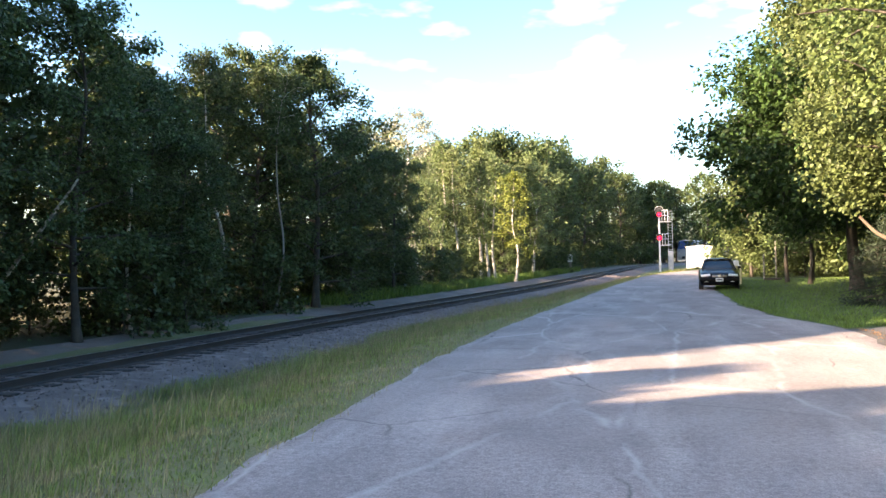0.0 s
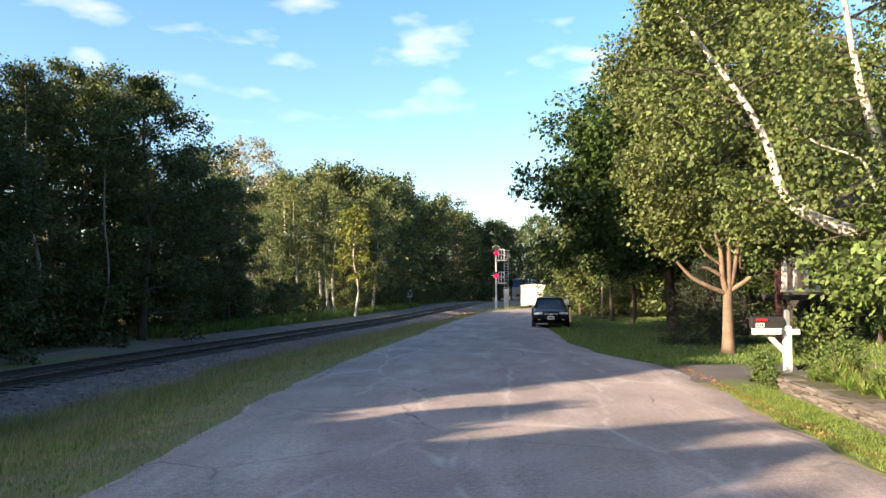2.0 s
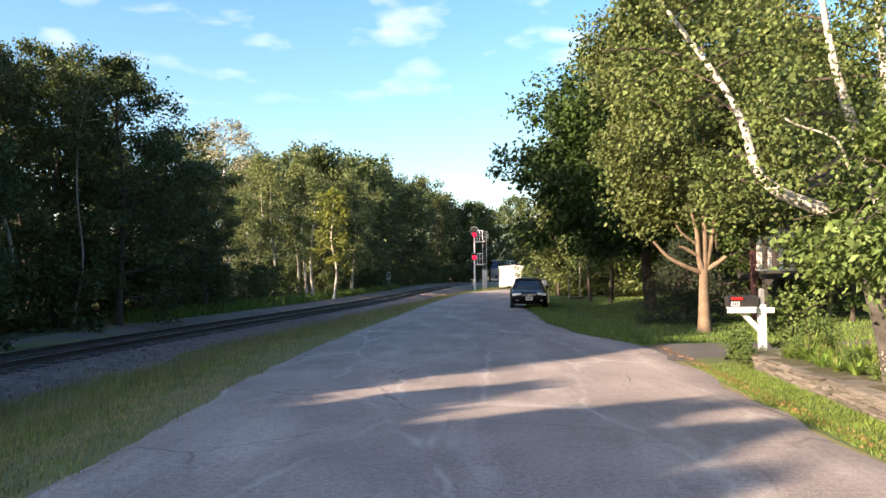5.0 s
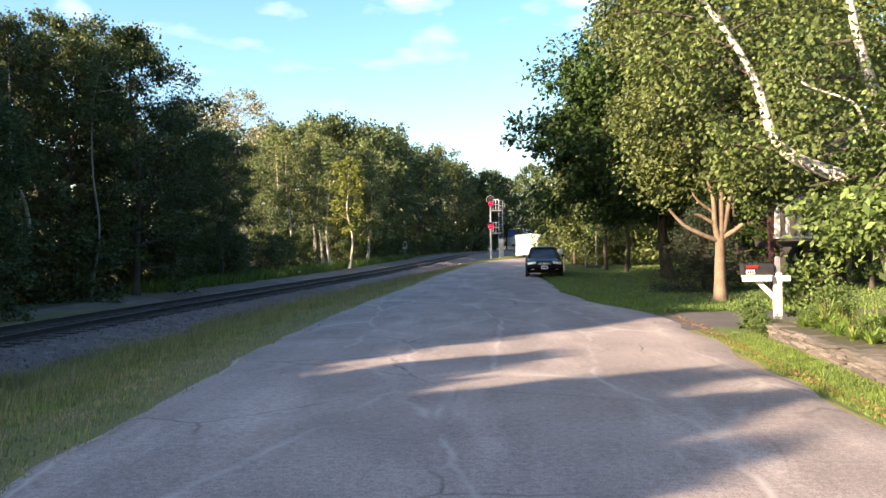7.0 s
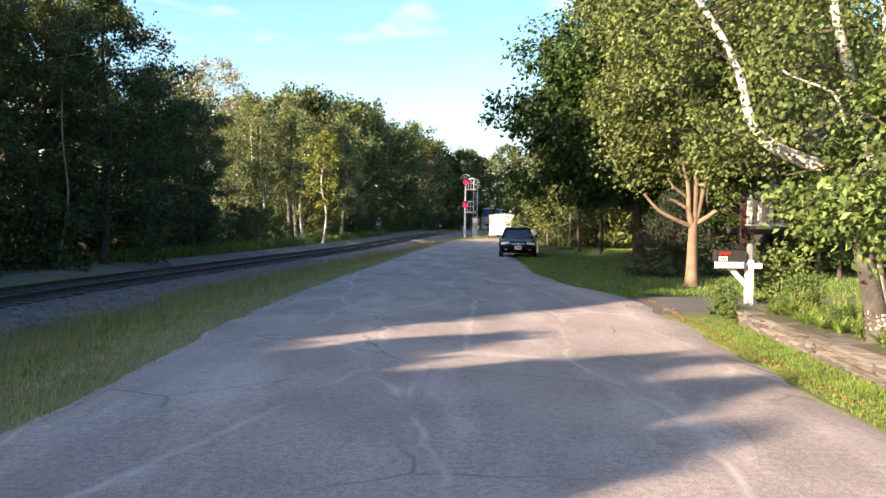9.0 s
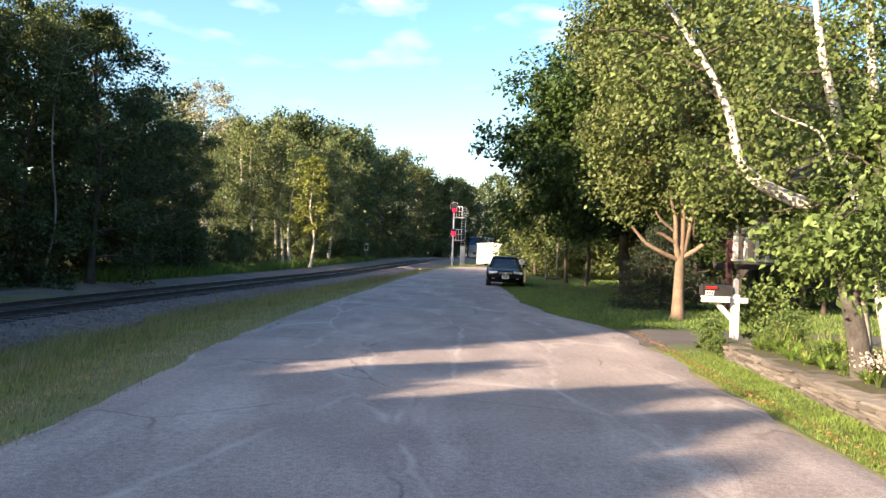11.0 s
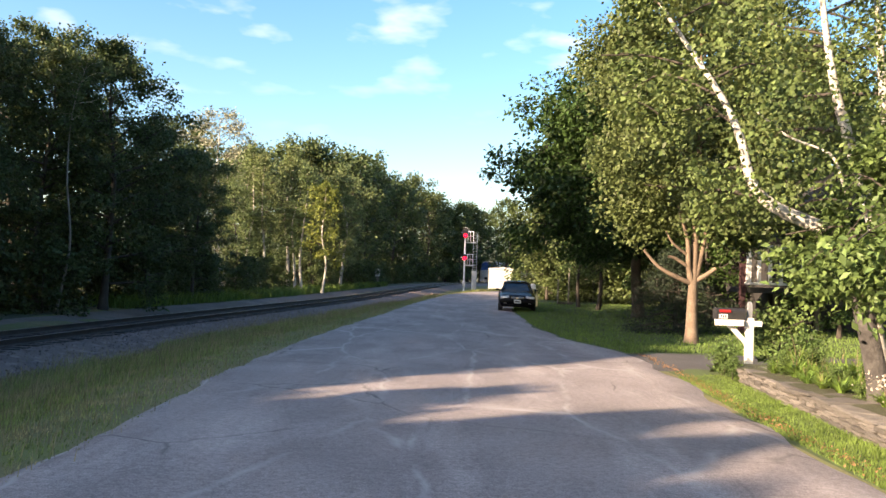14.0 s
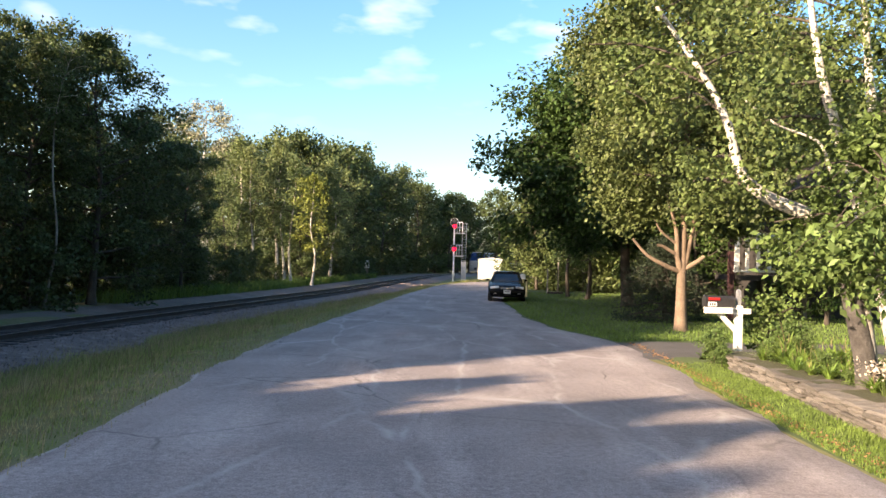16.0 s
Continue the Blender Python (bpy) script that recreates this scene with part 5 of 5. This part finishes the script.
tagged(link("fallen_leaves", from_arrays("fallen_leaves", v, f), "fallen"), "dry brown fallen leaves along the road's rim", "leaves", kind="stuff")
n = 9000
y = 4 + 40 * rg.uniform(0, 1, n) ** 1.6
d = rg.uniform(-3.0, 3.6, n)
at = np.array([(track_x(b) + a, b, rise(b) + bed_z(a) + 0.02) for a, b in zip(d, y)])
shape = np.array([(1, 0, 0), (-1, 0, 0), (0, 1, 0), (0, -1, 0), (0, 0, 0.8), (0, 0, -0.8)])
v = at[:, None] + (shape[None] + rg.normal(size=(n, 6, 3)) * 0.25) * rg.uniform(0.015, 0.032, n)[:, None, None]
tri = np.array([(0, 2, 4), (2, 1, 4), (1, 3, 4), (3, 0, 4), (2, 0, 5), (1, 2, 5), (3, 1, 5), (0, 3, 5)])
f = (np.arange(n)[:, None, None] * 6 + tri[None]).reshape(-1, 3)
tagged(link("loose_stones", from_arrays("loose_stones", v.reshape(-1, 3), f), "stone_chip"), "loose grey crushed stones on the track bed", "stones", kind="stuff")

# ---- train standing far along the curve ----
def along(s):
    """The track's place and heading s metres past the train's tail."""
    y0 = 150.0
    seg = TRACK[TRACK[:, 1] > y0 - 3]
    dist = np.r_[0, np.cumsum(np.linalg.norm(np.diff(seg, axis=0), axis=1))]
    x, y = np.interp(s, dist, seg[:, 0]), np.interp(s, dist, seg[:, 1])
    x2, y2 = np.interp(s + 1, dist, seg[:, 0]), np.interp(s + 1, dist, seg[:, 1])
    return x, y, -math.degrees(math.atan2(x2 - x, y2 - y))


def hull(y, half, z0, z1, r=0.45):
    pts = [(-half, z0), (-half, z1 - r), (-half + 0.18 * r, z1 - 0.45 * r), (-half + 0.6 * r, z1 - 0.1 * r), (0, z1)]
    return [(x, y, z) for x, z in pts] + [(-x, y, z) for x, z in pts[-2::-1]]


def bogie(parent, y):
    b = part("bogie", boxm((2.3, 2.9, 0.35), (0, y, 0.62), 0.04), "train_dark", parent)
    for dy in (-1.3, 1.3):
        for sx in (-1, 1):
            part("wheel", rodm((sx * 0.68, y + dy, 0.5), (sx * 0.80, y + dy, 0.5), 0.5, sides=24), "rail_steel", b)


s0 = 29.0
x, y, a = along(s0)
loco = thing("locomotive", (x, y, rise(y) - 0.4), "silver and blue diesel locomotive at the tail of the train", "locomotive", turn=a)
part("body", loft([hull(-8.6, 1.5, 0.95, 4.25), hull(10.2, 1.5, 0.95, 4.3)]), "train_silver", loco)
part("nose", loft([hull(-10.45, 1.2, 0.95, 2.35, 0.2), hull(-10.2, 1.42, 0.95, 2.6, 0.3), hull(-9.3, 1.49, 0.95, 3.1, 0.35), hull(-8.62, 1.495, 0.95, 3.3, 0.4)]), "train_silver", loco)
cab = part("cab_front", loft([hull(-10.3, 1.30, 2.2, 2.55, 0.2), hull(-9.6, 1.47, 2.25, 3.3, 0.5), hull(-8.9, 1.51, 2.3, 4.15, 0.5), hull(-6.2, 1.51, 3.2, 4.28, 0.45)]), "train_blue", loco, "blue cab front")
for sx in (-1, 1):
    part("windscreen", boxm((1.15, 0.05, 0.62), (sx * 0.66, -9.32, 3.55), 0.03, (-38, 0, 0)), "glass", cab)
    part("headlight", rodm((sx * 0.16, -10.25, 2.48), (sx * 0.16, -10.40, 2.45), 0.12, sides=16), "lamp_glass", cab)
    part("ditch_light", rodm((sx * 0.85, -10.3, 1.75), (sx * 0.85, -10.5, 1.75), 0.12, sides=16), "lamp_glass", loco)
    part("side_window", boxm((0.03, 0.9, 0.55), (sx * 1.52, -7.6, 3.45), 0.01), "glass", cab)
    part("grille", boxm((0.03, 2.4, 0.9), (sx * 1.51, 7.6, 2.2), 0.01), "train_dark", loco)
    for yy in (-4.6, -3.7, -2.8, -1.9):
        part("vent_window", boxm((0.03, 0.65, 0.55), (sx * 1.51, yy, 3.65), 0.01), "train_dark", loco)
part("emblem", boxm((0.55, 0.03, 0.12), (0, -9.86, 2.98), 0.01, (-38, 0, 0)), "white_paint", cab, "white emblem shape")
part("pilot", loft([[(-1.35, -10.5, 0.2), (1.35, -10.5, 0.2), (1.4, -10.2, 0.95), (-1.4, -10.2, 0.95)], [(-1.3, -10.1, 0.2), (1.3, -10.1, 0.2), (1.4, -9.8, 0.95), (-1.4, -9.8, 0.95)]]), "train_silver", loco)
part("coupler", boxm((0.5, 0.7, 0.45), (0, -10.65, 0.85), 0.06), "train_dark", loco)
part("fuel_tank", boxm((2.6, 4.2, 0.7), (0, 0, 0.7), 0.1), "train_dark", loco)
part("roof_hatch", boxm((1.4, 9.0, 0.12), (0, 1.5, 4.32), 0.03), "train_dark", loco)
bogie(loco, -6.2)
bogie(loco, 6.4)
for k in range(2):
    s = s0 + 10.6 + 13.6 + k * 26.6
    x, y, a = along(s)
    coach = thing("passenger_coach", (x, y, rise(min(y, 400)) - 0.4), "silver passenger coach with a dark window band", "railway coach", "coaches of the train", a)
    part("body", loft([hull(-12.9, 1.52, 1.0, 3.85, 0.6), hull(12.9, 1.52, 1.0, 3.85, 0.6)]), "train_silver", coach)
    for sx in (-1, 1):
        band = part("window_band", boxm((0.03, 20.5, 0.75), (sx * 1.525, 0, 2.65), 0.01), "train_dark", coach)
        for w in range(12):
            part("pane", boxm((0.02, 1.35, 0.6), (sx * 1.545, -9.3 + w * 1.7, 2.65), 0.01), "glass", band)
    part("end_door", boxm((0.9, 0.06, 2.1), (0, -12.93, 2.15), 0.02), "train_dark", coach)
    bogie(coach, -9.0)
    bogie(coach, 9.0)
